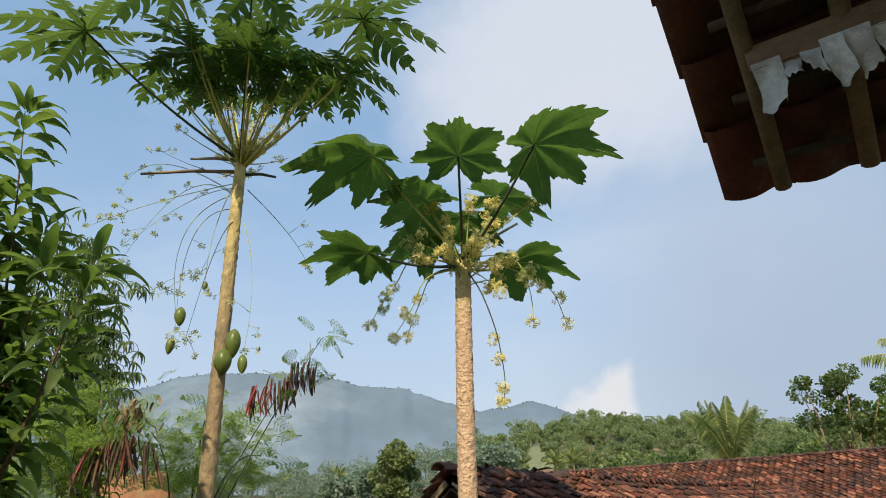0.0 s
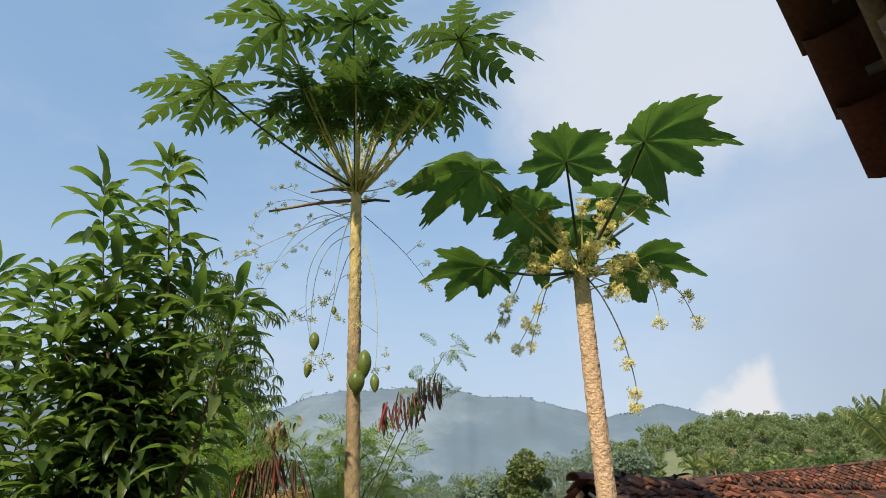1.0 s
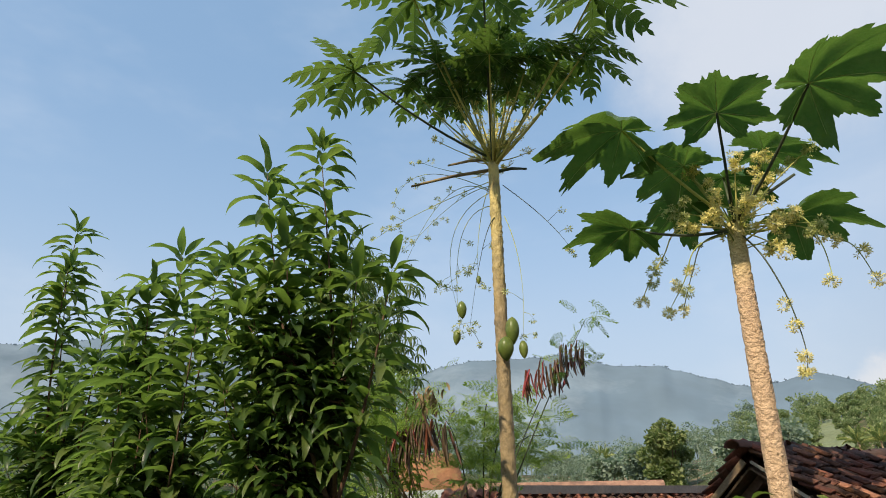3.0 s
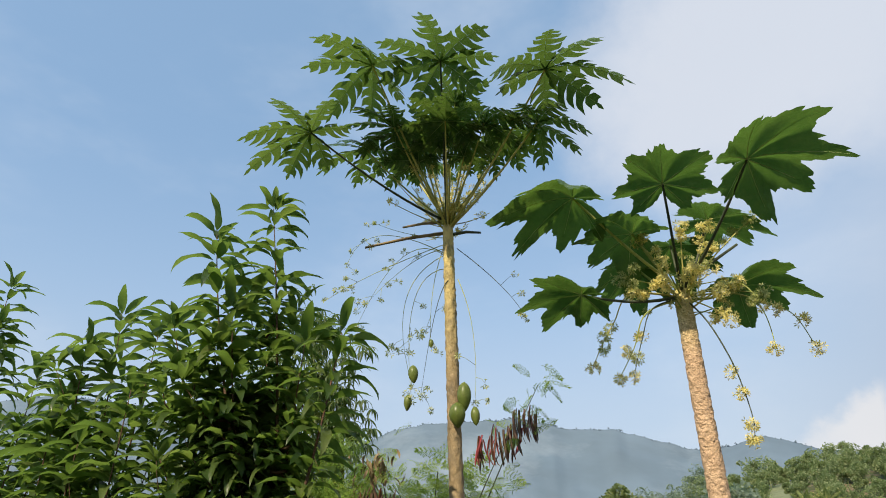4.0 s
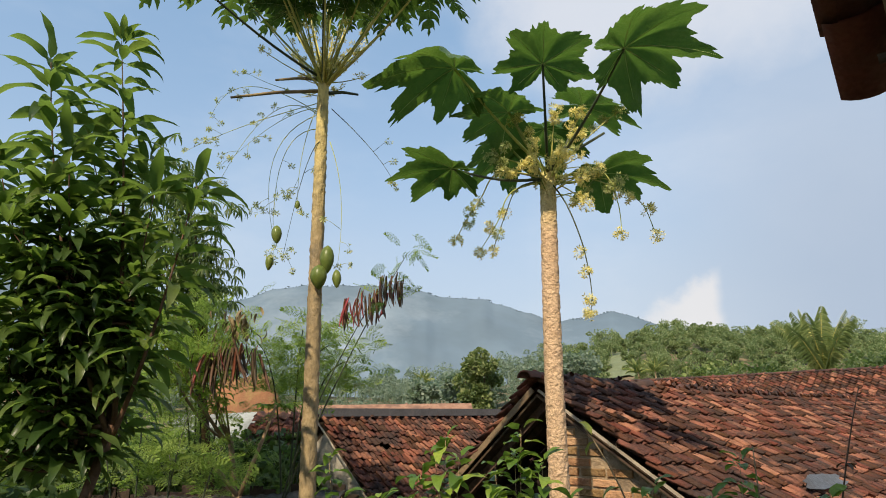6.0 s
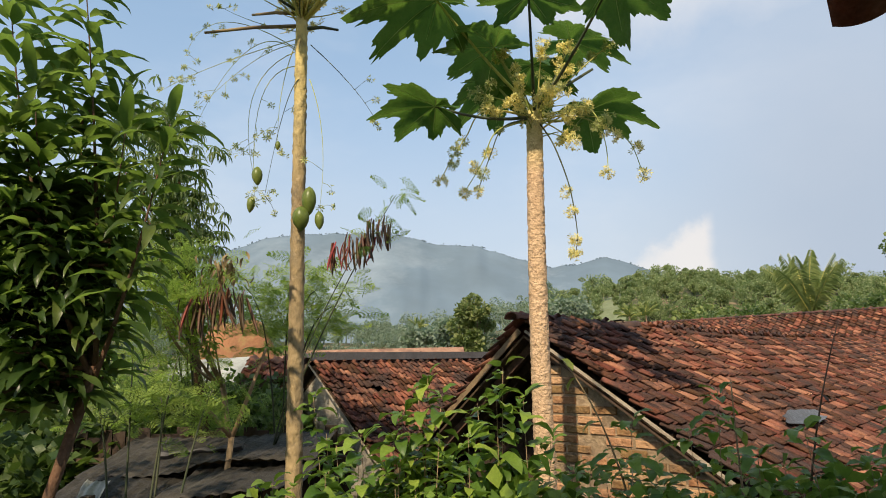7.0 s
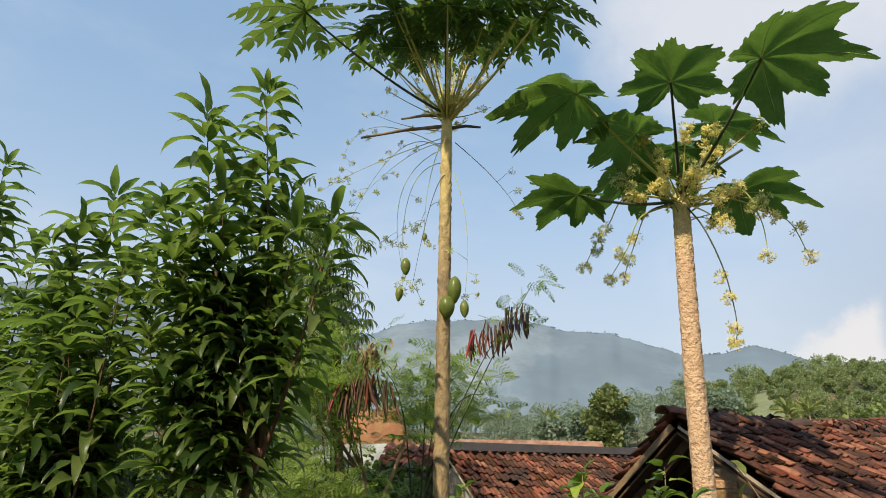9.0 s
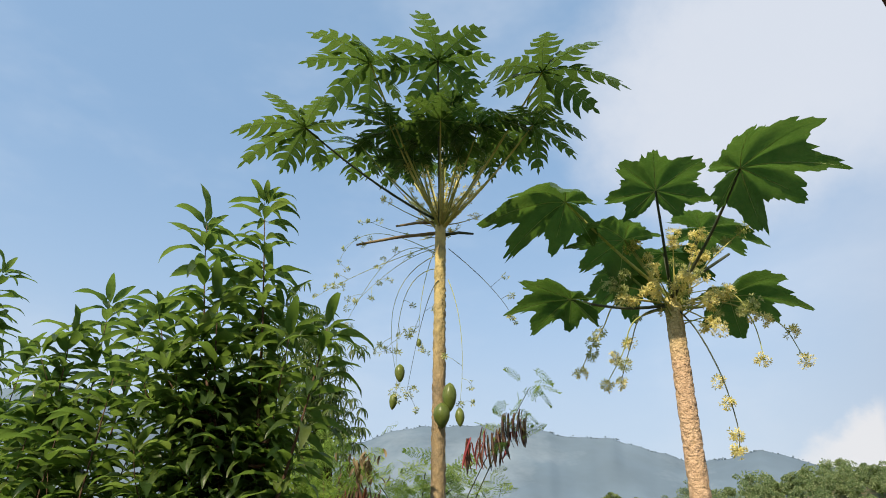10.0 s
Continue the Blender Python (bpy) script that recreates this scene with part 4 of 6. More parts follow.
def scarred_trunk(name, foot, top, r0, r1, step, amp, n, rings, seed, owner, mat, size, bow=0.0):
    """A trunk with leaf scars raised along a spiral."""
    rng = random.Random(seed)
    foot, top = Vector(foot), Vector(top)
    h = (top - foot).length
    scars = []
    k = 0
    z = 0.0
    while z < h:
        scars.append((z + rng.uniform(-0.3, 0.3) * step, (k * 2.39996 + rng.uniform(-0.15, 0.15)) % (2 * math.pi)))
        z += step * (0.75 + 0.5 * (1 - z / h))
        k += 1
    vs, fs = [], []
    for i in range(rings + 1):
        t = i / rings
        c = foot.lerp(top, t) + Vector((-bow * math.sin(math.pi * t ** 1.6), 0.012 * math.cos(t * 4), 0))
        r = r0 + (r1 - r0) * t
        near = [s for s in scars if abs(s[0] - t * h) < size * 1.3]
        for j in range(n):
            a = 2 * math.pi * j / n
            d = 0.0
            for sz, sa2 in near:
                da = (a - sa2 + math.pi) % (2 * math.pi) - math.pi
                q = math.hypot((t * h - sz) / size, da * r / (size * 1.25))
                if q < 1.25:
                    d = max(d, amp * (1 - abs(q - 0.8) / 0.45)) if q > 0.35 else min(d, -amp * 0.4)
            d += amp * 0.35 * noise.noise((a * 3, t * h * 30, seed))
            vs.append(c + Vector((math.cos(a), math.sin(a), 0)) * (r + d) - owner.location)
    for i in range(rings):
        for j in range(n):
            a, b = i * n + j, i * n + (j + 1) % n
            fs.append((a, b, b + n, a + n))
    fs.append(tuple(range(rings * n, rings * n + n)))
    g = Geo()
    g.add(vs, fs)
    return part(name, g, mat, owner)


def fruit_geo(length, width, rng):
    g = Geo()
    vs, fs = [], []
    m, n = 12, 15
    for i in range(m + 1):
        t = i / m
        r = width / 2 * (math.sin(math.pi * t ** 0.85) ** 0.72 if 0 < t < 1 else 0.0)
        if t > 0.93:
            r *= 0.55
        for j in range(n):
            a = 2 * math.pi * j / n
            rr = r * (1 + 0.05 * math.cos(5 * a))
            vs.append((rr * math.cos(a), rr * math.sin(a), -t * length))
    for i in range(m):
        for j in range(n):
            a, b = i * n + j, i * n + (j + 1) % n
            fs.append((a, b, b + n, a + n))
    g.add(vs, fs)
    return g


def blossoms(g, c, size, n, rng):
    """n little stars with narrow petals in a loose ball."""
    c = Vector(c)
    for _ in range(n):
        d = Vector((rng.gauss(0, 1), rng.gauss(0, 1), rng.gauss(0, 0.8))).normalized()
        p = c + d * size * rng.uniform(0.35, 1.0)
        x = d.orthogonal().normalized()
        y = d.cross(x)
        pl = rng.uniform(0.016, 0.026)
        off = rng.uniform(0, 6.28)
        for k in range(5):
            a = off + k * 1.2566
            o = (x * math.cos(a) + y * math.sin(a)) * 0.9 + d * 0.5
            s = (y * math.cos(a) - x * math.sin(a)) * 0.0032
            g.add([p - s * 0.5, p + o * pl * 0.6 - s * 1.3, p + o * pl, p + o * pl * 0.6 + s * 1.3], [(0, 1, 2, 3)])
        g.add([p - x * 0.002, p + x * 0.002, c + d * size * 0.12], [(0, 1, 2)])


def leaf_on(tree, crown, hub, along, nrm, geo, leaf_mat, vein_mat, stalk_mat, r, sag):
    """One leaf: the stalk with its blade, whose main lobe runs along and whose upper side faces nrm."""
    crown, hub = Vector(crown), Vector(hub)
    out = Vector((hub.x - crown.x, hub.y - crown.y, 0))
    out = out.normalized() if out.length > 0.05 else Vector((0, -1, 0))
    g = Geo()
    mid = (crown + hub) / 2 - UP * sag - out * sag * 0.3
    g.tube([p - tree.location for p in through_mid(crown, mid, hub, 8)], [r * (1.25 - 0.5 * i / 8) for i in range(9)], 7)
    stalk = part("leaf_stalk", g, stalk_mat, tree)
    blade = part("leaf", geo, leaf_mat, stalk)
    blade.data.materials.append(vein_mat)
    for f in blade.data.polygons[geo.skin:]:
        f.material_index = 1
    blade.matrix_basis = frame_of(along, nrm, hub - tree.location)
    return blade


# the taller tree, with finely cut leaves and a few fruits
FOOT_L, TOP_L = Vector((-1.24, 3.36, -1.85)), Vector((-1.234, 3.36, 3.66))
CROWN_L = Vector((-1.236, 3.36, 3.70))
# hub, run of the main lobe, upward side, size, droop
LEAVES_L = [
    ((-1.792, 2.49, 3.966), (-0.66, -0.75, 0.0), (-0.12, 0.11, 0.99), 0.395, 0.42),
    ((-1.444, 2.58, 4.458), (-0.91, -0.35, 0.22), (0.21, 0.07, 0.98), 0.43, 0.45),
    ((-1.028, 2.68, 4.442), (0.10, -0.94, 0.32), (-0.05, 0.30, 0.95), 0.42, 0.50),
    ((-0.420, 2.88, 4.347), (0.78, -0.62, 0.12), (-0.06, 0.10, 0.99), 0.45, 0.48),
    ((-0.531, 3.06, 4.103), (0.99, -0.13, -0.06), (0.08, 0.18, 0.98), 0.335, 0.50),
]
INNER_L = [
    (-1.41, 2.85, 4.16), (-1.66, 2.98, 4.14), (-1.05, 2.80, 4.07), (-0.85, 2.98, 4.13), (-0.80, 3.22, 4.18),
    (-1.09, 3.52, 4.38), (-1.42, 3.52, 4.36), (-1.10, 3.20, 4.56), (-1.56, 3.40, 4.30), (-0.90, 3.48, 4.30), (-1.30, 3.05, 4.16), (-1.10, 3.02, 4.12), (-1.24, 3.30, 4.40),
    (-1.34, 3.10, 4.04), (-1.04, 3.14, 4.03),
]
papaya_l = thing("papaya_tree", FOOT_L, "tall slender papaya tree with finely cut leaves and green fruit", "tree", "papaya trees")
scarred_trunk("trunk", FOOT_L, TOP_L, 0.056, 0.033, 0.036, 0.0045, 26, 300, 3, papaya_l, BARK_L, 0.024)
rng = random.Random(61)
for i, (hub, run, nrm, size, droop) in enumerate(LEAVES_L):
    leaf_on(papaya_l, CROWN_L + Vector((rng.uniform(-0.02, 0.02), rng.uniform(-0.02, 0.02), rng.uniform(-0.08, 0.02))), hub, run, nrm, deep_leaf(size, rng, droop), LEAF_L, VEIN,
            STEM_D if i in (0, 2) else STEM_Y, 0.0075, 0.05)
for i, hub in enumerate(INNER_L):
    out = Vector((hub[0] - CROWN_L.x, hub[1] - CROWN_L.y, 0.12))
    nrm = UP + Vector((rng.uniform(-0.15, 0.15), rng.uniform(-0.15, 0.15), 0)) - out * 0.25
    leaf_on(papaya_l, CROWN_L + Vector((rng.uniform(-0.02, 0.02), rng.uniform(-0.02, 0.02), rng.uniform(-0.08, 0.02))), hub, out, nrm, deep_leaf(rng.uniform(0.28, 0.34) * (1.0 if i < 13 else 0.7), rng, rng.uniform(0.30, 0.60)), LEAF_L, VEIN,
            (STEM_Y, STEM_G, STEM_Y)[i % 3], 0.0058, 0.05)
# young leaf stalks and flower stubs at the crown
for k in range(64):
    a, e = rng.uniform(0, 6.28), rng.uniform(0.30, 1.45) if k < 40 else rng.uniform(0.75, 1.30)
    d = Vector((math.cos(a) * math.cos(e), math.sin(a) * math.cos(e), math.sin(e)))
    ln = rng.choice((0.14, 0.18, 0.22, 0.30, 0.45)) if k < 40 else rng.uniform(0.32, 0.58)
    s = CROWN_L + UP * rng.uniform(-0.1, 0.03)
    g = Geo()
    g.tube([p - FOOT_L for p in through_mid(s, s + d * ln * 0.5 - UP * 0.02, s + d * ln, 5)], [0.0048, 0.0042, 0.0036, 0.003, 0.0026, 0.002], 6)
    st = part("flower_stalk", g, (STEM_Y, STEM_Y, STEM_G)[k % 3], papaya_l)
    g = Geo()
    for q in range(3):
        blossoms(g, s + d * ln * rng.uniform(0.4, 1.0) - FOOT_L, 0.018, 3, rng)
    part("blossom", g, PETAL, st)
# cut-off leaf stubs
for a, b, m in (((-1.25, 3.36, 3.62), (-1.69, 3.06, 3.45), STEM_DRY), ((-1.25, 3.36, 3.70), (-1.60, 3.46, 3.79), STEM_DRY), ((-1.21, 3.36, 3.60), (-1.04, 3.46, 3.63), STEM_D)):
    g = Geo()
    g.tube([Vector(a) - FOOT_L, (Vector(a) + Vector(b)) / 2 - FOOT_L + UP * 0.012, Vector(b) - FOOT_L], [0.012, 0.010, 0.007], 8)
    part("leaf_stub", g, m, papaya_l, "dry broken leaf stalk")
STALKS_L = [
    (-1.25, 3.36, 3.54, -1.75, 3.36, 3.42, -2.12, 3.36, 3.28),
    (-1.25, 3.36, 3.44, -1.56, 3.36, 3.50, -1.91, 3.41, 3.07),
    (-1.24, 3.36, 3.58, -1.52, 3.36, 3.67, -1.83, 3.46, 3.88),
    (-1.25, 3.36, 3.36, -1.48, 3.36, 3.17, -1.50, 3.36, 2.54),
    (-1.25, 3.36, 3.56, -1.35, 3.36, 3.23, -1.37, 3.36, 2.85),
    (-1.23, 3.31, 3.25, -1.32, 3.31, 3.05, -1.42, 3.31, 2.56),
    (-1.26, 3.36, 3.46, -1.56, 3.41, 3.20, -1.51, 3.41, 2.62),
    (-1.18, 3.36, 3.49, -0.91, 3.36, 3.18, -0.77, 3.36, 2.94),
    (-1.17, 3.32, 3.25, -1.09, 3.32, 2.89, -1.10, 3.32, 2.47),
    (-1.25, 3.36, 3.46, -1.78, 3.46, 3.76, -2.03, 3.46, 3.57),
    (-1.27, 3.41, 3.53, -1.55, 3.46, 3.49, -1.87, 3.46, 3.25),
]


def hanging_stalk(tree, v, mat, r, rng, n_side, petal, density):
    pts = through_mid(v[:3], v[3:6], v[6:], 12)
    g = Geo()
    g.tube([p - tree.location for p in pts], [r * (1 - 0.055 * i) for i in range(13)], 6)
    ends = [pts[-1]]
    for k in range(n_side):
        i = rng.randint(6, 12)
        d = Vector((rng.uniform(-1, 1), rng.uniform(-0.6, 0.6), rng.uniform(-0.9, 0.5))).normalized() * rng.uniform(0.04, 0.12)
        g.tube([pts[i] - tree.location, pts[i] + d * 0.6 + UP * 0.01 - tree.location, pts[i] + d - tree.location], [r * 0.5, r * 0.4, r * 0.3], 5)
        ends.append(pts[i] + d)
    st = part("flower_stalk", g, mat, tree)
    g = Geo()
    for e in ends:
        blossoms(g, e - tree.location, rng.uniform(0.012, 0.028), density, rng)
    part("blossom", g, petal, st)
    return st


for i, v in enumerate(STALKS_L):
    hanging_stalk(papaya_l, v, STEM_D if i in (5, 7) else STEM_G, 0.0030, rng, 5 if i in (0, 1, 3, 6, 9, 10) else 3, PETAL_P, 4)
for (x, y, z), ln, wd in (((-1.47, 3.31, 2.735), 0.115, 0.060), ((-1.52, 3.36, 2.575), 0.10, 0.047), ((-1.37, 3.36, 2.90), 0.06, 0.032),
                          ((-1.15, 3.29, 2.59), 0.17, 0.080), ((-1.19, 3.27, 2.475), 0.145, 0.092), ((-1.10, 3.31, 2.45), 0.11, 0.052)):
    ob = part("papaya_fruit", fruit_geo(ln, wd, rng), FRUIT, papaya_l, "unripe green papaya")
    ob.location = Vector((x, y, z)) - FOOT_L
    ob.rotation_euler = (rng.uniform(-0.1, 0.1), rng.uniform(-0.12, 0.12), rng.uniform(0, 6))

# the shorter tree, with broad leaves and yellow blossom
FOOT_R, TOP_R = Vector((0.070, 3.75, -1.85)), Vector((0.130, 3.75, 3.12))
CROWN_R = Vector((0.135, 3.75, 3.14))
papaya_r = thing("papaya_tree", FOOT_R, "flowering papaya tree with broad dark leaves and scarred trunk", "tree", "papaya trees")
scarred_trunk("trunk", FOOT_R, TOP_R, 0.069, 0.046, 0.0105, 0.0048, 34, 420, 4, papaya_r, BARK_R, 0.027, 0.028)
LEAVES_R = [
    ((0.537, 3.01, 3.506), (0.95, 0.00, 0.22), (-0.27, 0.36, 0.89), 0.40, 0.42),
    ((0.112, 3.12, 3.522), (0.11, -0.88, 0.42), (0.14, 0.42, 0.89), 0.345, 0.22),
    ((-0.397, 3.24, 3.620), (-0.92, -0.17, 0.36), (0.32, 0.23, 0.92), 0.43, 0.50),
    ((-0.094, 3.55, 3.469), (-0.96, -0.26, 0.14), (0.06, 0.29, 0.96), 0.39, 0.40),
    ((0.392, 3.89, 3.649), (0.93, -0.16, -0.34), (0.30, -0.02, 0.94), 0.425, 0.15),
    ((-0.433, 3.32, 3.019), (-0.97, -0.09, 0.23), (0.22, 0.14, 0.97), 0.345, 0.24),
    ((0.482, 4.00, 3.197), (0.99, -0.08, 0.14), (-0.12, 0.22, 0.97), 0.385, 0.34),
    ((-0.11, 4.00, 3.44), (-0.7, 0.6, -0.1), (0.0, 0.1, 1.0), 0.38, 0.45),
    ((0.14, 3.98, 3.55), (0.3, 0.9, -0.1), (0.0, 0.1, 1.0), 0.37, 0.45),
]
rng = random.Random(62)
for i, (hub, run, nrm, size, droop) in enumerate(LEAVES_R):
    leaf_on(papaya_r, CROWN_R + Vector((rng.uniform(-0.02, 0.02), rng.uniform(-0.02, 0.02), rng.uniform(-0.08, 0.0))), hub, run, nrm, broad_leaf(size, rng, droop), LEAF_R, VEIN,
            (STEM_D, STEM_D, STEM_G, STEM_G)[i % 4], 0.009, 0.04)
g = Geo()
g.tube([Vector((0.13, 3.74, 3.16)) - FOOT_R, Vector((0.50, 3.72, 3.36)) - FOOT_R], [0.012, 0.008], 8)
part("leaf_stub", g, STEM_D, papaya_r, "dark broken leaf stalk")
# long hanging stalks: the way each takes, and where along it the blossoms sit
HANGING_R = [
    ([(0.22, 3.62, 2.87), (0.29, 3.62, 2.65), (0.32, 3.62, 2.47), (0.33, 3.62, 2.29), (0.31, 3.62, 2.19)], (0.50, 0.66, 0.84, 1.0), STEM_D),
    ([(0.37, 3.60, 3.01), (0.54, 3.60, 2.92), (0.66, 3.60, 2.83), (0.72, 3.60, 2.63)], (0.52, 0.62, 0.80, 1.0), STEM_G),
    ([(0.42, 3.55, 3.04), (0.51, 3.55, 2.85), (0.52, 3.55, 2.64)], (0.55, 1.0), STEM_G),
    ([(-0.06, 3.60, 2.98), (-0.15, 3.60, 2.80), (-0.23, 3.60, 2.59)], (0.66, 0.82, 1.0), STEM_D),
    ([(-0.10, 3.58, 2.95), (-0.20, 3.60, 2.76), (-0.31, 3.60, 2.59)], (0.72, 1.0), STEM_G),
    ([(-0.17, 3.60, 3.09), (-0.29, 3.60, 2.93), (-0.38, 3.60, 2.80), (-0.45, 3.60, 2.67)], (0.52, 0.64, 0.82, 1.0), STEM_Y),
]


def along_way(pts, n):
    """n + 1 points on a rounded line through pts."""
    pts = [Vector(p) for p in pts]
    out = []
    for i in range(n + 1):
        u = i / n * (len(pts) - 1)
        k = min(int(u), len(pts) - 2)
        t = u - k
        p0, p1, p2, p3 = pts[max(k - 1, 0)], pts[k], pts[k + 1], pts[min(k + 2, len(pts) - 1)]
        out.append(0.5 * (p1 * 2 + (p2 - p0) * t + (p0 * 2 - p1 * 5 + p2 * 4 - p3) * t * t + (p1 * 3 - p0 - p2 * 3 + p3) * t ** 3))
    return out


for way, spots_on, mat in HANGING_R:
    pts = along_way([CROWN_R + Vector((0, 0, -0.06)), *way], 24)
    g = Geo()
    g.tube([p - FOOT_R for p in pts], [0.0052 - 0.00013 * k for k in range(25)], 6)
    ends = []
    for q in spots_on:
        p = pts[int(q * 24)]
        e = p + Vector((rng.uniform(-0.03, 0.03), rng.uniform(-0.03, 0.03), rng.uniform(-0.03, 0.01))) * (0.3 if q == 1.0 else 1.0)
        g.tube([p - FOOT_R, e - FOOT_R], [0.003, 0.002], 5)
        ends.append((e, rng.uniform(0.75, 1.0)))
    st = part("flower_stalk", g, mat, papaya_r)
    for e, q in ends:
        g = Geo()
        blossoms(g, e - FOOT_R, 0.046 * q, int(24 * q), rng)
        part("blossom", g, PETAL if rng.random() < 0.8 else PETAL_P, st)
FLOWERS_R = [
    (-0.21, 3.50, 3.16), (-0.15, 3.55, 3.07), (0.04, 3.50, 3.22), (0.19, 3.55, 3.46), (0.35, 3.60, 3.45), (0.62, 3.75, 3.53), (-0.07, 3.60, 3.44),
    (0.31, 3.60, 3.31), (0.31, 3.50, 2.99), (0.42, 3.55, 3.05), (0.53, 3.55, 2.96), (0.33, 3.50, 2.82), (0.21, 3.55, 3.17), (0.02, 3.50, 3.10),
]
for i, c in enumerate(FLOWERS_R):
    c = Vector(c)
    s = CROWN_R + Vector((0, 0, -0.04 - 0.03 * (i % 5)))
    pts = through_mid(s, (s + c) / 2 + UP * 0.02, c, 8)
    g = Geo()
    g.tube([p - FOOT_R for p in pts], [0.006 - 0.0004 * k for k in range(9)], 6)
    ends = [(c, 1.0)]
    for k in range(2):
        p = pts[rng.randint(5, 7)]
        e = p + Vector((rng.uniform(-0.07, 0.07), rng.uniform(-0.06, 0.06), rng.uniform(-0.06, 0.06)))
        g.tube([p - FOOT_R, e - FOOT_R], [0.003, 0.002], 5)
        ends.append((e, 0.6))
    st = part("flower_stalk", g, (STEM_G, STEM_Y)[i % 2], papaya_r)
    for e, q in ends:
        g = Geo()
        blossoms(g, e - FOOT_R, 0.052 * q, int(30 * q), rng)
        part("blossom", g, PETAL if i % 5 else PETAL_P, st)
# crown of bud stalks
for k in range(16):
    a, e = rng.uniform(0, 6.28), rng.uniform(-0.2, 1.2)
    d = Vector((math.cos(a) * math.cos(e), math.sin(a) * math.cos(e), math.sin(e)))
    ln = rng.uniform(0.08, 0.26)
    s = CROWN_R + UP * rng.uniform(-0.22, 0.0)
    g = Geo()
    g.tube([p - FOOT_R for p in through_mid(s, s + d * ln * 0.5 + UP * 0.01, s + d * ln, 4)], [0.0045, 0.004, 0.0035, 0.003, 0.002], 5)
    st = part("flower_stalk", g, STEM_G, papaya_r)
    g = Geo()
    blossoms(g, s + d * ln - FOOT_R, 0.026, 8, rng)
    part("blossom", g, PETAL_P if k % 3 else PETAL, st)


# ---- mango trees at the wall ----
def blade(length, width, rise, bend, fold, n=8, wave=0.0):
    """A lance-shaped leaf along X with a drawn-out tip: it rises first, then arches down, folded on its rib."""
    g = Geo()
    vs, fs = [], []
    x = z = 0.0
    for i in range(n + 1):
        t = i / n
        ang = rise - bend * t ** 1.3
        if i:
            x, z = x + math.cos(ang) * length / n, z + math.sin(ang) * length / n
        w = width / 2 * (math.sin(math.pi * t ** 0.82) ** 0.75) * (1 - 0.25 * t) if 0 < i < n else 0.0
        lift = fold * w
        sx, sz = -math.sin(ang), math.cos(ang)
        k = wave * math.sin(t * 11)
        vs += [(x + sx * (lift + k * w), w, z + sz * (lift + k * w)), (x, 0, z), (x + sx * (lift - k * w), -w, z + sz * (lift - k * w))]
    for i in range(n):
        a = i * 3
        fs += [(a, a + 1, a + 4, a + 3), (a + 1, a + 2, a + 5, a + 4)]
    g.add(vs, fs)
    return g


MANGO_GEO = [blade(l, w, r, b, f, 8, 0.25) for l, w, r, b, f in
             ((0.240, 0.060, 0.45, 1.2, 0.40), (0.215, 0.060, 0.35, 1.3, 0.45), (0.250, 0.060, 0.50, 1.7, 0.45), (0.180, 0.054, 0.30, 0.9, 0.40), (0.235, 0.064, 0.25, 0.8, 0.35))]
MANGO_MESH = [g.mesh("leaf", LEAF_M) for g in MANGO_GEO]
# narrow leaves of the old tree
HANG_GEO = [blade(l, w, r, b, 0.3, 5) for l, w, r, b in ((0.225, 0.058, 0.1, 1.0), (0.205, 0.056, 0.0, 1.3), (0.24, 0.060, 0.2, 1.5))]


def leafy_shoot(tree, base, top, leaf_mesh, leaf_geo, leaf_mat, bark, rng, r0, gap, per, scale, as_parts, start=0.35, branch="branch", whorl=0.0, fall=0.75):
    """A branch with whorls of leaves along its upper part; upper leaves rise, lower ones hang."""
    base, top = Vector(base), Vector(top)
    mid = (base + top) / 2 + Vector((rng.uniform(-0.08, 0.08), rng.uniform(-0.08, 0.08), -0.12))
    pts = through_mid(base, mid, top, 10)
    g = Geo()
    g.tube([p - tree.location for p in pts], [r0 * (1 - 0.085 * i) for i in range(11)], 7)
    br = part(branch, g, bark, tree)
    ln = sum((pts[i + 1] - pts[i]).length for i in range(10))
    field = Geo()
    t = 1.0
    k = 0
    while t > start:
        for j in range(per + 2 if k == 0 else per):
            u = min(1.0, max(0.0, t + rng.uniform(-whorl, whorl) / ln))
            i = min(int(u * 10), 9)
            p = pts[i].lerp(pts[i + 1], u * 10 - i)
            a = k * 2.4 + j * 6.283 / per + rng.uniform(-0.4, 0.4)
            lift = 0.12 - fall * min(1.0, (1 - t) * ln / 1.2) + rng.uniform(-0.30, 0.30) + (0.9 if k == 0 and j % 3 == 0 else 0.0)
            d = Vector((math.cos(a), math.sin(a), lift)).normalized()
            side = Vector((-math.sin(a), math.cos(a), 0)) * rng.uniform(-0.4, 0.4)
            m = frame_of(d, UP + side, p + d * 0.015 - tree.location) @ Matrix.Scale(scale * rng.uniform(0.75, 1.12) * (0.85 if k == 0 else 1), 4)
            q = rng.randrange(len(leaf_geo))
            if as_parts[0] > 0:
                as_parts[0] -= 1
                ob = part("leaf", leaf_mesh[q], None, br)
                ob.matrix_basis = m
            else:
                field.add(leaf_geo[q].v, leaf_geo[q].f, m)
        t -= gap * rng.uniform(0.75, 1.25) / ln
        k += 1
    if field.v:
        ob = part("leaves", field, leaf_mat, br)
        ob["kind"] = "stuff"


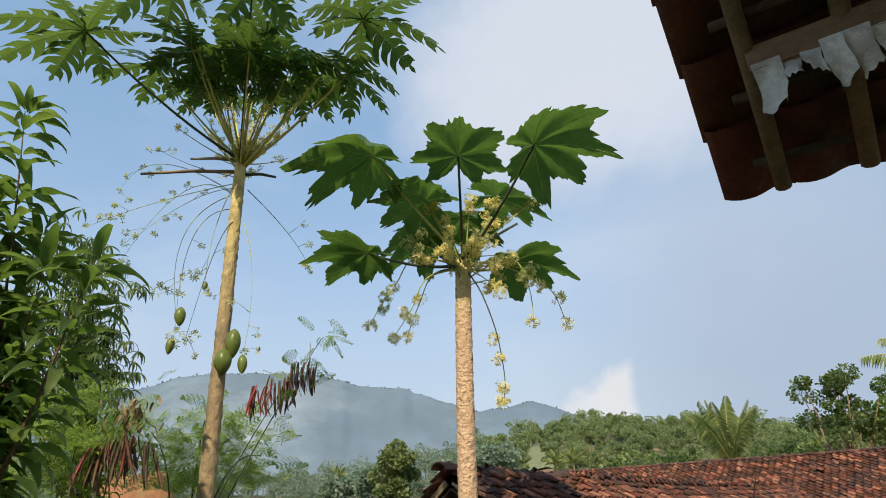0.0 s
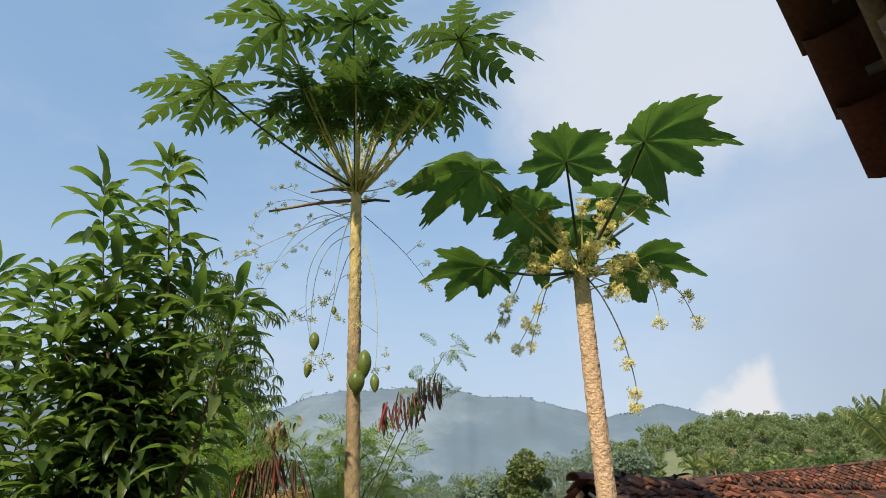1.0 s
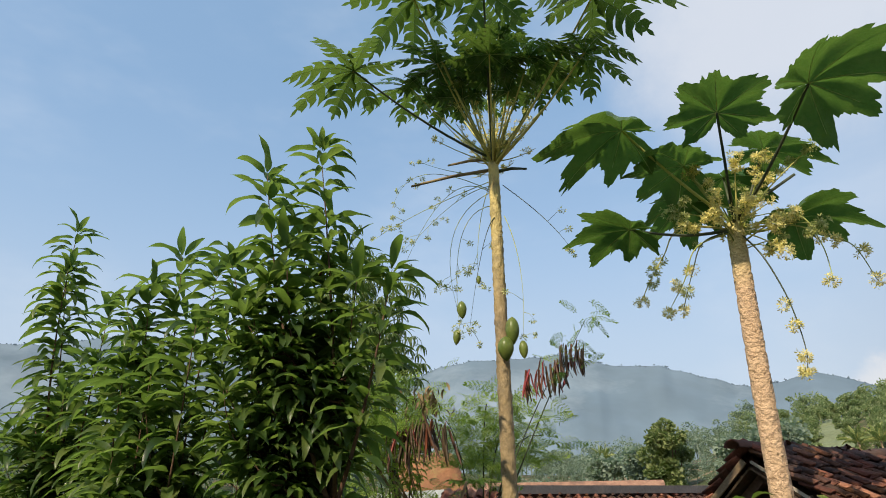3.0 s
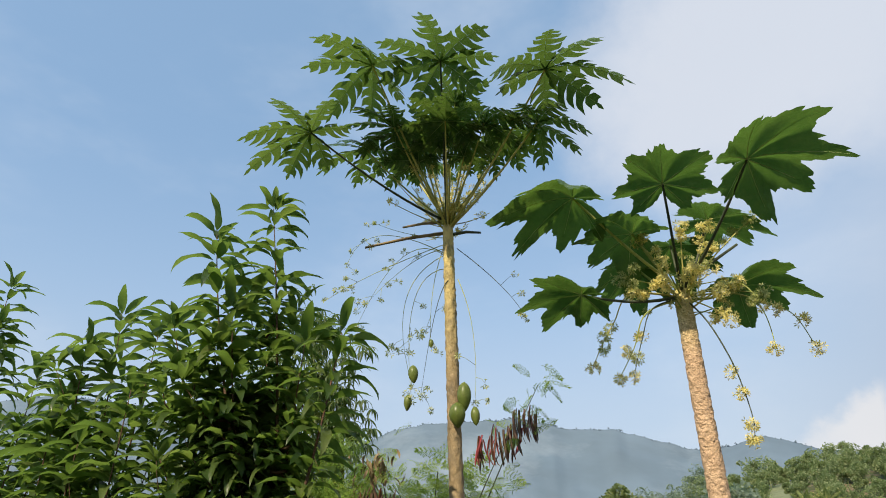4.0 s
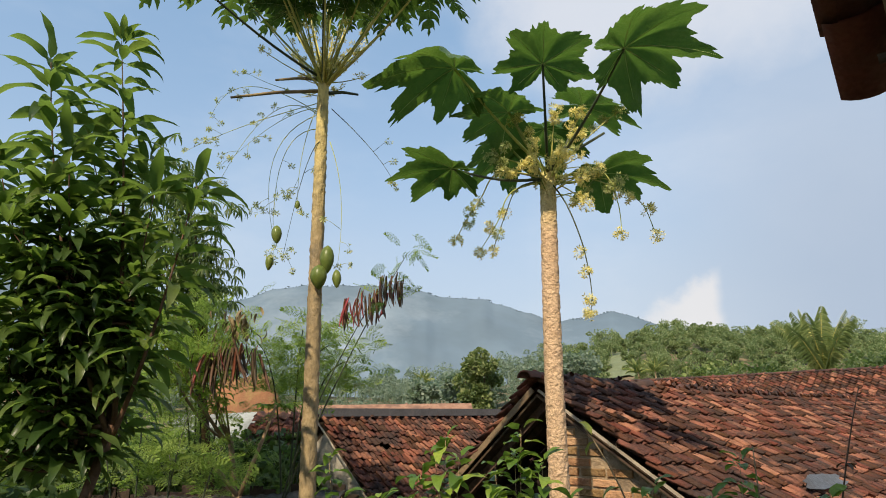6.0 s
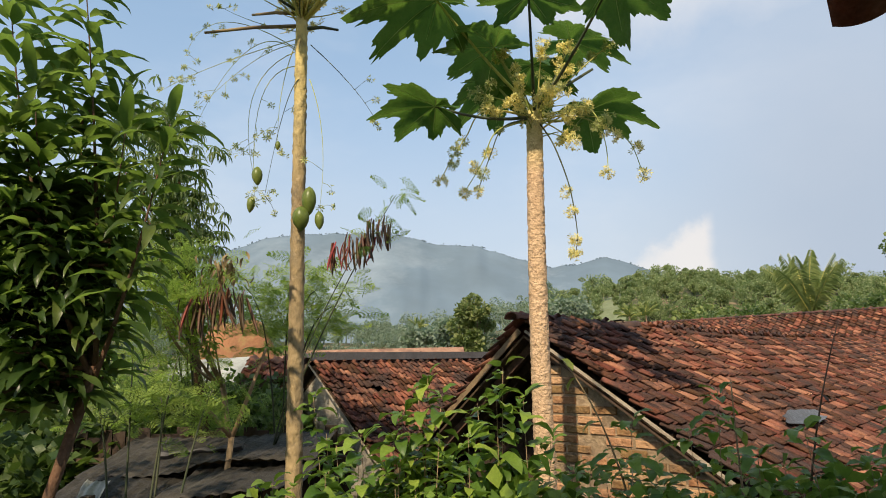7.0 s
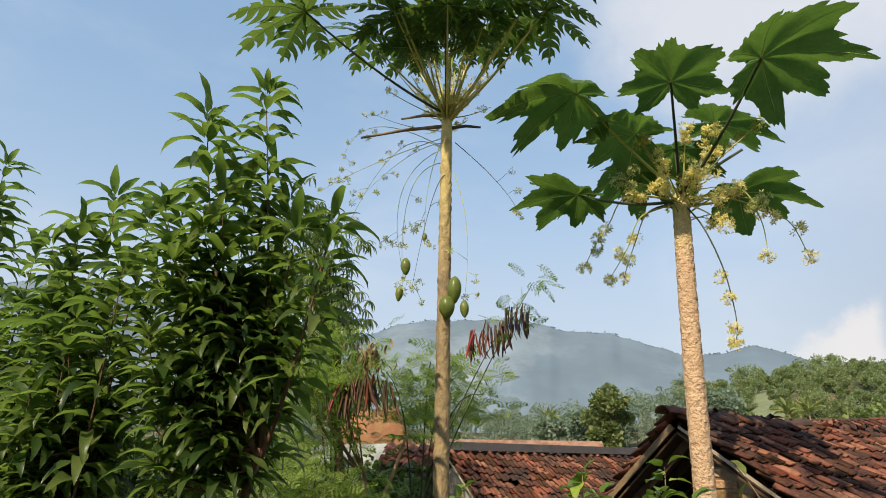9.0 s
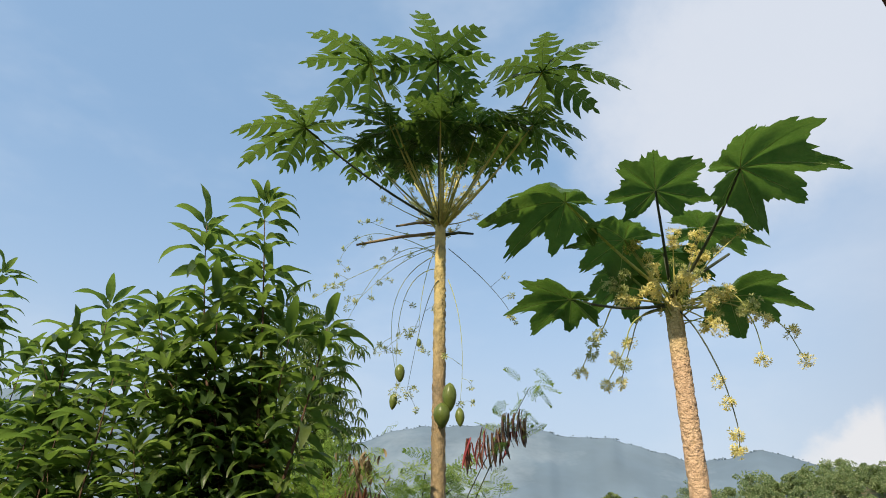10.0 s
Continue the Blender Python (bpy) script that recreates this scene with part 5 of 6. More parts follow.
def mango_tree(name, label, foot, fork, tops, seed, budget, extra, low=0.3, lean=(0.03, 0.02, 0.0)):
    rng = random.Random(seed)
    foot, fork = Vector(foot), Vector(fork)
    tree = thing(name, foot, label, "tree", "mango trees")
    g = Geo()
    g.tube([Vector((0, 0, 0)), (fork - foot) * 0.80 + Vector(lean), fork - foot], [0.029, 0.025, 0.021], 10, wobble=0.05, rng=rng)
    part("trunk", g, BARK_M, tree)
    left = [budget]
    for i, tp in enumerate(tops):
        tp = Vector(tp)
        b = fork.lerp(foot, rng.uniform(0.0, low)) if i else fork
        leafy_shoot(tree, b, tp, MANGO_MESH, MANGO_GEO, LEAF_MJ, BARK_M, rng, 0.0125, 0.105, 7, 1.06, left, 0.28, whorl=0.05, fall=0.50)
        for k in range(extra):
            t = rng.uniform(0.20, 0.62)
            p = b.lerp(tp, t)
            e = p + Vector((rng.uniform(-0.30, 0.30), rng.uniform(-0.36, 0.36), rng.uniform(0.05, 0.40)))
            if e.z < 2.55:
                e.x = min(e.x, foot.x + 0.12)
            leafy_shoot(tree, p, e, MANGO_MESH, MANGO_GEO, LEAF_MJ, BARK_M, rng, 0.008, 0.105, 6, 0.95, left, 0.22, "twig", whorl=0.04, fall=0.50)
    return tree


mango_tree("mango_tree", "young mango tree with upright shoots of glossy dark leaves", (-2.22, 2.5, -1.85), (-1.79, 2.5, 1.62),
           [(-1.96, 2.45, 3.45), (-2.19, 2.30, 3.26), (-1.53, 2.52, 2.68), (-1.88, 2.65, 2.90), (-1.66, 2.40, 2.60), (-1.98, 2.25, 2.78), (-2.32, 2.25, 2.75), (-2.1, 2.6, 2.4), (-2.3, 2.35, 2.05), (-2.35, 2.42, 1.72), (-2.15, 2.30, 1.92), (-2.12, 2.25, 1.55), (-1.98, 2.62, 1.60)], 71, 300, 3, 0.02, (-0.13, 0.0, 0.0))
mango_tree("mango_tree", "young mango tree with pale fresh leaves on thin stems", (-2.85, 2.4, -1.85), (-2.78, 2.4, 1.2),
           [(-2.88, 2.45, 2.95), (-2.92, 2.30, 2.74), (-2.50, 2.35, 2.76), (-3.10, 2.40, 2.45), (-2.50, 2.5, 2.35), (-2.7, 2.2, 2.2), (-2.95, 2.25, 2.3), (-2.45, 2.2, 2.45), (-3.2, 2.5, 2.15), (-3.02, 2.3, 1.75), (-2.60, 2.35, 1.70), (-2.75, 2.55, 1.55)], 72, 300, 4)
mango_tree("mango_tree", "slim mango sapling with sparse drooping leaves", (-4.0, 2.75, -1.85), (-3.80, 2.72, 1.3),
           [(-4.22, 2.70, 3.46), (-4.12, 2.62, 3.12), (-3.55, 2.55, 2.42), (-3.85, 2.6, 2.25), (-4.2, 2.9, 2.2), (-3.4, 2.7, 2.0), (-3.6, 2.6, 2.75), (-3.35, 2.6, 2.45)], 73, 200, 3)


# ---- older mango behind, with fine hanging leaves ----
rng = random.Random(81)
old = thing("mango_tree", (-3.6, 6.95, -1.9), "older mango tree with narrow drooping grey-green leaves", "tree", "mango trees")
g = Geo()
g.tube([(0, 0, 0), (0.1, -0.1, 2.4), (0.15, -0.9, 4.4), (0.2, -1.3, 5.4)], [0.065, 0.055, 0.045, 0.03], 10, wobble=0.06, rng=rng)
part("trunk", g, BARK_M, old)
heads = [(-3.55, 5.5, 4.0, 0.5), (-3.22, 5.4, 3.6, 0.45), (-3.12, 5.4, 3.2, 0.42), (-3.55, 5.4, 3.3, 0.6), (-3.0, 5.35, 2.85, 0.32), (-3.9, 5.6, 3.6, 0.6), (-3.35, 5.3, 2.75, 0.4), (-3.9, 5.5, 2.7, 0.5)]
for x, y, z, s in heads:
    g = Geo()
    at = Vector((x, y, z)) - old.location
    fork_at = Vector((0.12, -0.6, 3.8))
    g.tube([fork_at, fork_at.lerp(at, 0.5) + Vector((0, 0, 0.12)), at], [0.03, 0.02, 0.008], 6)
    br = part("branch", g, BARK_M, old)
    leaves = Geo()
    for _ in range(64):
        d = Vector((rng.gauss(0, 1), rng.gauss(0, 1), rng.gauss(0, 0.8))).normalized() * s * rng.uniform(0.3, 1.0)
        p = Vector((x, y, z)) + d - old.location
        for j in range(7):
            a = j * 0.9 + rng.uniform(-0.3, 0.3)
            o = Vector((math.cos(a), math.sin(a), rng.uniform(-1.0, 0.15))).normalized()
            lg = HANG_GEO[rng.randrange(3)]
            leaves.add(lg.v, lg.f, frame_of(o, UP + Vector((rng.uniform(-0.4, 0.4), rng.uniform(-0.4, 0.4), 0)), p) @ Matrix.Diagonal((0.62, 0.42, 0.62, 1)))
    ob = part("leaves", leaves, LEAF_MB, br)
    ob["kind"] = "stuff"


# ---- feathery lead trees with hanging pods ----
def frond(length, pairs, pinna, rng):
    """A twice-feathered leaf along X."""
    g = Geo()
    g.tube([(0, 0, 0), (length * 0.5, 0, 0.02), (length, 0, -0.03)], [0.0025, 0.002, 0.001], 4, cap=False)
    for k in range(pairs):
        t = (k + 0.8) / pairs
        x = length * t
        z = 0.02 - 0.05 * t * t
        for side in (1, -1):
            a = radians(62 - 22 * t)
            d = Vector((math.cos(a), side * math.sin(a), -0.15))
            n = Vector((-math.sin(a), side * math.cos(a), 0))
            pl = pinna * math.sin(math.pi * (0.2 + 0.7 * t)) * rng.uniform(0.85, 1.1)
            for j in range(6):
                s = pl * (j + 0.7) / 6
                o = Vector((x, 0, z)) + d * s
                for q in (1, -1):
                    lf = (n * q + d * 0.4) * 0.012
                    wd = d * 0.0034
                    g.add([o - wd, o + wd, o + lf + wd * 0.8, o + lf - wd * 0.6], [(0, 1, 2, 3)])
    return g


rng = random.Random(91)
FROND = [frond(rng.uniform(0.22, 0.32), 7, 0.085, rng) for _ in range(4)]


def pod(length, width, rng):
    g = Geo()
    n = 6
    vs, fs = [], []
    b = rng.uniform(-0.12, 0.12)
    for i in range(n + 1):
        t = i / n
        w = width / 2 * (math.sin(math.pi * min(1, 0.08 + 0.9 * t)) ** 0.4 if i < n else 0.15)
        c = Vector((b * length * t * t, 0.02 * math.sin(t * 3), -length * t))
        vs += [c + Vector((w, 0, 0)), c + Vector((0, 0.0022, 0)), c + Vector((-w, 0, 0)), c + Vector((0, -0.0022, 0))]
    for i in range(n):
        for j in range(4):
            a, d = i * 4 + j, i * 4 + (j + 1) % 4
            fs.append((a, d, d + 4, a + 4))
    g.add(vs, fs)
    return g


POD_MESH = [pod(rng.uniform(0.21, 0.30), 0.027, rng).mesh("pod", (POD_B, POD_R)[i % 2]) for i in range(8)]


def lead_tree(label, foot, limbs, seed, fronds, spread, droop=0.0, low=0.35):
    rng = random.Random(seed)
    foot = Vector(foot)
    tree = thing("lead_tree", foot, label, "tree", "lead trees")
    for k, (mid, tip) in enumerate(limbs):
        pts = through_mid(foot, mid, tip, 12)
        g = Geo()
        g.tube([p - foot for p in pts], [0.015 * (1 - 0.06 * i) for i in range(13)], 7)
        br = part("trunk" if k == 0 else "branch", g, STEM_D, tree)
        field = Geo()
        for _ in range(fronds):
            t = rng.uniform(low, 1.0)
            i = min(int(t * 12), 11)
            p = pts[i].lerp(pts[i + 1], t * 12 - i) + Vector((rng.gauss(0, spread), rng.gauss(0, spread), rng.gauss(0, spread * 0.6)))
            a = rng.uniform(0, 6.283)
            d = Vector((math.cos(a), math.sin(a), rng.uniform(-0.35, 0.75) - droop))
            f = FROND[rng.randrange(4)]
            field.add(f.v, f.f, frame_of(d, UP + Vector((rng.uniform(-1.6, 1.6), rng.uniform(-1.6, 1.6), 0)), p - foot) @ Matrix.Scale(rng.uniform(0.7, 1.15), 4))
        ob = part("leaves", field, LEAF_F, br)
        ob["kind"] = "stuff"
    return tree


def pod_bunch(tree, at, n, width, seed, red):
    rng = random.Random(seed)
    at = Vector(at)
    for i in range(n):
        q = rng.randrange(4) * 2 + (1 if rng.random() < red else 0)
        ob = part("pod", POD_MESH[q], None, tree)
        ob.matrix_basis = Matrix.Translation(at + Vector((rng.uniform(-width, width), rng.uniform(-0.08, 0.08), rng.uniform(-0.05, 0.04))) - tree.location) @ \
            Euler((rng.uniform(-0.25, 0.25), rng.uniform(-0.3, 0.3), rng.uniform(0, 3.1))).to_matrix().to_4x4()


t1 = lead_tree("feathery lead tree with bunches of red-brown pods", (-2.75, 6.9, -1.9),
               [((-2.5, 6.4, 1.3), (-2.1, 5.5, 2.45)), ((-2.4, 6.4, 1.3), (-1.62, 5.6, 2.15)), ((-2.65, 6.5, 1.2), (-2.5, 5.4, 2.35)), ((-2.5, 6.5, 1.3), (-1.85, 5.5, 2.3))], 92, 66, 0.19, 0.0, 0.66)
for limb, n, sp in ((((-1.95, 5.5, 1.75), (-1.34, 5.4, 2.80)), 9, 0.06), (((-1.75, 5.5, 2.0), (-1.10, 5.4, 3.10)), 20, 0.07)):
    rng = random.Random(n)
    pts = through_mid((-2.45, 6.0, 0.8), limb[0], limb[1], 12)
    g = Geo()
    g.tube([p - t1.location for p in pts], [0.011 * (1 - 0.06 * i) for i in range(13)], 6)
    br = part("branch", g, STEM_D, t1)
    field = Geo()
    for _ in range(n):
        p = pts[rng.randint(10, 12)] + Vector((rng.gauss(0, sp), rng.gauss(0, sp), rng.gauss(0, sp)))
        a = rng.uniform(0, 6.283)
        f = FROND[rng.randrange(4)]
        field.add(f.v, f.f, frame_of(Vector((math.cos(a), math.sin(a), rng.uniform(-0.9, 0.9))), UP + Vector((rng.uniform(-2, 2), rng.uniform(-2, 2), 0)), p - t1.location) @ Matrix.Scale(rng.uniform(0.6, 0.95), 4))
    ob = part("leaves", field, LEAF_F, br)
    ob["kind"] = "stuff"
pod_bunch(t1, (-1.57, 5.35, 2.67), 14, 0.09, 95, 0.9)
pod_bunch(t1, (-1.39, 5.38, 2.75), 18, 0.12, 96, 0.3)
pod_bunch(t1, (-1.24, 5.38, 2.88), 16, 0.10, 97, 0.35)
t2 = lead_tree("leaning lead tree hung with dry brown pods", (-3.7, 6.9, -1.9),
               [((-3.3, 6.3, 1.4), (-2.35, 4.6, 2.32)), ((-3.5, 6.3, 1.4), (-2.75, 4.7, 2.40)), ((-3.6, 6.4, 1.3), (-3.1, 4.9, 2.15)), ((-3.4, 6.2, 1.5), (-2.80, 4.35, 2.35)), ((-3.4, 6.2, 1.5), (-2.55, 4.5, 2.05))], 93, 62, 0.19, 0.05, 0.72)
pod_bunch(t2, (-2.52, 4.58, 2.12), 16, 0.12, 98, 0.25)
pod_bunch(t2, (-2.36, 4.58, 2.22), 20, 0.12, 99, 0.1)
pod_bunch(t2, (-2.20, 4.58, 2.18), 14, 0.10, 100, 0.1)
rng = random.Random(107)
field = Geo()
for _ in range(60):
    p = Vector((-2.28, 4.6, 2.38)) + Vector((rng.gauss(0, 0.09), rng.gauss(0, 0.06), rng.gauss(0, 0.07)))
    a = rng.uniform(0, 6.283)
    lg = HANG_GEO[rng.randrange(3)]
    field.add(lg.v, lg.f, frame_of(Vector((math.cos(a) * 0.6, math.sin(a) * 0.6, rng.uniform(-1.2, -0.2))), UP + Vector((rng.uniform(-0.5, 0.5), rng.uniform(-0.5, 0.5), 0)), p - t2.location) @ Matrix.Scale(0.45, 4))
ob = part("dry_leaves", field, STEM_DRY, t2, "withered brown leaves")
ob["kind"] = "stuff"
lead_tree("low thicket of feathery lead tree saplings", (-3.5, 6.95, -1.9),
          [((-3.6, 6.8, 0.9), (-3.6, 5.6, 1.75)), ((-3.3, 6.8, 0.7), (-3.1, 5.9, 1.25)), ((-4.0, 6.8, 0.9), (-4.3, 5.7, 1.8)), ((-4.3, 6.8, 0.8), (-4.8, 5.7, 1.6))], 94, 55, 0.24, 0.3, 0.60)
lead_tree("feathery bright green lead tree in front of the shed", (-3.1, 4.75, -1.9),
          [((-3.1, 4.75, 0.6), (-3.10, 4.72, 1.78)), ((-2.9, 4.75, 0.6), (-2.72, 4.75, 1.72)), ((-2.7, 4.78, 0.5), (-2.45, 4.8, 1.45)), ((-2.9, 4.8, 0.5), (-2.90, 4.82, 1.40)), ((-3.2, 4.7, 0.5), (-3.35, 4.6, 1.55))], 108, 18, 0.14, 0.1, 0.74)
lead_tree("lead tree saplings beyond the shed", (-3.6, 7.2, -1.9),
          [((-3.6, 7.2, 0.4), (-3.5, 7.1, 1.30)), ((-4.2, 7.2, 0.4), (-4.4, 7.2, 1.45)), ((-3.2, 7.2, 0.4), (-2.95, 7.1, 1.2)), ((-4.8, 7.2, 0.6), (-5.3, 7.2, 1.6))], 101, 22, 0.2, 0.1)

# small forked tree beside the shed roof
FK = Vector((-2.75, 5.4, -1.9))
fork_tree = thing("cassava_tree", FK, "thin forked bare stem with a few green leaves", "tree")
g = Geo()
g.tube([Vector((0, 0, 0)), Vector((0.02, 0, 1.5)), Vector((-2.57, 5.4, 1.03)) - FK], [0.034, 0.03, 0.026], 9)
part("trunk", g, BARK_T, fork_tree)
rng = random.Random(103)
for tip in ((-2.30, 5.45, 1.78), (-2.83, 5.2, 1.38)):
    g = Geo()
    tip = Vector(tip)
    g.tube([Vector((-2.57, 5.4, 1.02)) - FK, (Vector((-2.57, 5.4, 1.02)) + tip) / 2 + Vector((0.01, 0, 0.01)) - FK, tip - FK], [0.022, 0.018, 0.012], 8)
    br = part("branch", g, BARK_T, fork_tree)
    for k in range(5):
        a = k * 1.3
        d = Vector((math.cos(a), math.sin(a), 0.1))
        ob = part("leaf", deep_leaf(0.10, rng), LEAF_S, br)
        ob.matrix_basis = frame_of(d, UP, tip + d * 0.12 - FK)


# bright young leaves beside the pods
LEAF_B = material("young_yellow_green_leaf", [(0.25, 0.36, 0.05), (0.38, 0.47, 0.08)], 4, 0.45, 0.0, 60, 0.3, island=True, through_light=0.6)
rng = random.Random(105)
bright = thing("young_tree", (-3.1, 6.75, -1.9), "young tree with bright yellow-green narrow leaves", "tree")
g = Geo()
g.tube([Vector((0, 0, 0)), Vector((0.03, -0.1, 2.0)), Vector((0.1, -0.7, 3.4))], [0.04, 0.034, 0.028], 8)
part("trunk", g, BARK_T, bright)
for tip in ((-2.85, 4.6, 2.50), (-2.62, 4.6, 2.28), (-2.98, 4.7, 2.28), (-2.75, 4.55, 2.08), (-3.1, 4.8, 2.50), (-2.55, 4.65, 2.05), (-2.9, 4.5, 2.3), (-2.45, 4.6, 2.22), (-2.5, 4.5, 2.15)):
    leafy_shoot(bright, bright.location + Vector((0.1, -0.7, 3.35)), tip, MANGO_MESH, MANGO_GEO, LEAF_B, BARK_T, rng, 0.014, 0.08, 4, 0.5, [0], 0.62)


# ---- shrubs on the bank below the viewer ----
SHRUB_GEO = [blade(l, w, r, b, f, 6, 0.15) for l, w, r, b, f in ((0.130, 0.074, 0.2, 0.8, 0.25), (0.110, 0.068, 0.1, 1.1, 0.2), (0.145, 0.078, 0.3, 1.4, 0.3), (0.085, 0.050, 0.2, 0.7, 0.3))]
SHRUB_MESH = [g.mesh("leaf", LEAF_S) for g in SHRUB_GEO]


def shrub(label, foot, tops, seed, budget, scale=1.0, per=2, gap=0.045, start=0.4):
    rng = random.Random(seed)
    foot = Vector(foot)
    foot.z = ground_z(foot.x, foot.y) - 0.05
    bush = thing("shrub", foot, label, "shrub", "shrubs on the bank")
    left = [budget]
    for tp in tops:
        leafy_shoot(bush, foot + Vector((rng.uniform(-0.08, 0.08), rng.uniform(-0.08, 0.08), 0)), tp, SHRUB_MESH, SHRUB_GEO, LEAF_SJ, BARK_T, rng, 0.008, gap, per, scale, left, start, "stem", whorl=0.04, fall=0.5)
    return bush


rng = random.Random(110)
SPOTS = ((-0.86, 2.95, 1.08), (-0.55, 2.85, 1.22), (-0.20, 2.9, 1.22), (0.3, 2.85, 1.08), (0.75, 2.8, 1.08), (1.2, 2.75, 1.10), (1.65, 2.8, 1.12), (-0.35, 2.5, 1.02), (0.5, 2.45, 1.02), (1.0, 2.4, 1.04))
TALL = {0: [(-0.98, 2.9, 1.46), (-0.90, 2.85, 1.30)], 1: [(-0.42, 2.75, 1.54), (-0.52, 2.7, 1.40), (-0.36, 2.72, 1.46), (-0.47, 2.78, 1.47)], 2: [(-0.10, 2.8, 1.57), (-0.02, 2.78, 1.44), (-0.22, 2.85, 1.42), (-0.13, 2.74, 1.46)],
        3: [(0.42, 2.8, 1.34)], 4: [(0.76, 2.75, 1.46), (0.62, 2.7, 1.30)], 5: [(1.05, 2.7, 1.30)], 6: [(1.42, 2.75, 1.38)]}
for i, (fx, fy, hi) in enumerate(SPOTS):
    tops = TALL.get(i, []) + [(fx + rng.uniform(-0.36, 0.36), fy + rng.uniform(-0.3, 0.3), hi + rng.uniform(-0.30, 0.10)) for _ in range(15)]
    shrub("leafy bright green shrub growing on the bank" if i % 2 else "tangled green shrub with broad oval leaves", (fx, fy, 0), tops, 120 + i, 130, rng.uniform(0.72, 0.98), 3, 0.048, 0.38)
# low leafy tangle that fills the bank between the stems
g = Geo()
for _ in range(230):
    x, y = rng.uniform(-1.2, 2.1), rng.uniform(2.35, 3.05)
    z = rng.uniform(0.35, 1.02)
    g.tube([(x, y, ground_z(x, y) - 0.05), (x + rng.uniform(-0.1, 0.1), y, z)], [0.005, 0.003], 4, cap=False)
    for _ in range(2):
        clump(g, (x + rng.uniform(-0.1, 0.1), y + rng.uniform(-0.1, 0.1), z + rng.uniform(-0.15, 0.1)), rng.uniform(0.07, 0.13), 22, rng, rng.uniform(0.045, 0.075), 0.9, 0.15)
tagged(part("undergrowth", g, LEAF_SJ, None), "low leafy tangle filling the bank between the shrubs", "weeds", kind="stuff")
# thin dry stems that stand out of the shrubs
for k, (a, m, b) in enumerate((((0.45, 2.85, 0.4), (0.38, 2.9, 1.1), (0.16, 2.95, 1.60)), ((1.0, 2.75, 0.3), (1.05, 2.75, 1.0), (1.25, 2.75, 1.72)), ((0.82, 2.7, 0.4), (0.8, 2.7, 1.0), (0.80, 2.7, 1.5)))):
    st = thing("dry_stem", a, "thin dry stem with a few withered leaves", "plant", "dry stems")
    g = Geo()
    pts = through_mid(a, m, b, 10)
    g.tube([p - Vector(a) for p in pts], [0.007 * (1 - 0.07 * i) for i in range(11)], 6)
    part("stem", g, (STEM_DRY, WOOD_D, BARK_T)[k], st)
    rng = random.Random(140 + k)
    for j in range(7 if k != 1 else 3):
        p = pts[rng.randint(4, 10)]
        d = Vector((rng.uniform(-1, 1), rng.uniform(-1, 1), rng.uniform(-0.6, 0.3)))
        ob = part("leaf", SHRUB_GEO[j % 4].mesh("leaf", LEAF_OLD if k != 1 else WOOD_D), None, st)
        ob.matrix_basis = frame_of(d, UP, p - Vector(a)) @ Matrix.Scale(0.7 if k != 1 else 0.35, 4)


# ---- rank undergrowth on the low ground ----
rng = random.Random(210)
for k in range(5):
    g = Geo()
    for _ in range(26):
        x, y = rng.uniform(-6.6, -2.9), 7.0 + k * 0.8 + rng.uniform(-0.4, 0.4)
        z = rng.uniform(0.3, 1.1) + 0.08 * k
        g.tube([(x, y, -1.95), (x + rng.uniform(-0.2, 0.2), y, z)], [0.012, 0.006], 5, cap=False)
        for _ in range(3):
            clump(g, (x + rng.uniform(-0.25, 0.25), y + rng.uniform(-0.2, 0.2), z + rng.uniform(-0.7, 0.25)), rng.uniform(0.16, 0.3), 70, rng, rng.uniform(0.07, 0.12), 0.9, 0.2)
    tagged(part("undergrowth", g, (LEAF_MB, LEAF_F)[k % 2], None), "tangled dark green undergrowth between the sheds", "weeds", kind="stuff")


g = Geo()
for _ in range(80):
    x, y = rng.uniform(-5.6, -2.5), rng.uniform(3.2, 4.7)
    z = rng.uniform(-0.6, 0.35) - 0.35 * max(0.0, x + 3.4)
    g.tube([(x, y, -1.95), (x + rng.uniform(-0.15, 0.15), y, z)], [0.010, 0.005], 5, cap=False)
    for _ in range(3):
        clump(g, (x + rng.uniform(-0.2, 0.2), y + rng.uniform(-0.2, 0.2), z + rng.uniform(-0.5, 0.15)), rng.uniform(0.14, 0.26), 110, rng, rng.uniform(0.030, 0.055), 0.9, 0.2)
tagged(part("undergrowth", g, LEAF_U, None), "rank dark green weeds under the young mango trees", "weeds", kind="stuff")


g = Geo()
for _ in range(110):
    a, r = radians(rng.uniform(-68, -36)), rng.uniform(8.0, 13.0)
    x, y = r * math.sin(a), r * math.cos(a)
    z = rng.uniform(0.6, 1.45)
    g.tube([(x, y, -2.0), (x + rng.uniform(-0.2, 0.2), y, z)], [0.02, 0.01], 5, cap=False)
    for _ in range(4):
        clump(g, (x + rng.uniform(-0.5, 0.5), y + rng.uniform(-0.4, 0.4), z + rng.uniform(-1.3, 0.1)), rng.uniform(0.3, 0.5), 70, rng, rng.uniform(0.12, 0.2), 0.9, 0.2)
tagged(part("undergrowth", g, LEAF_U, None), "dense green bushes on the low ground beyond the mango trees", "bushes", kind="stuff")


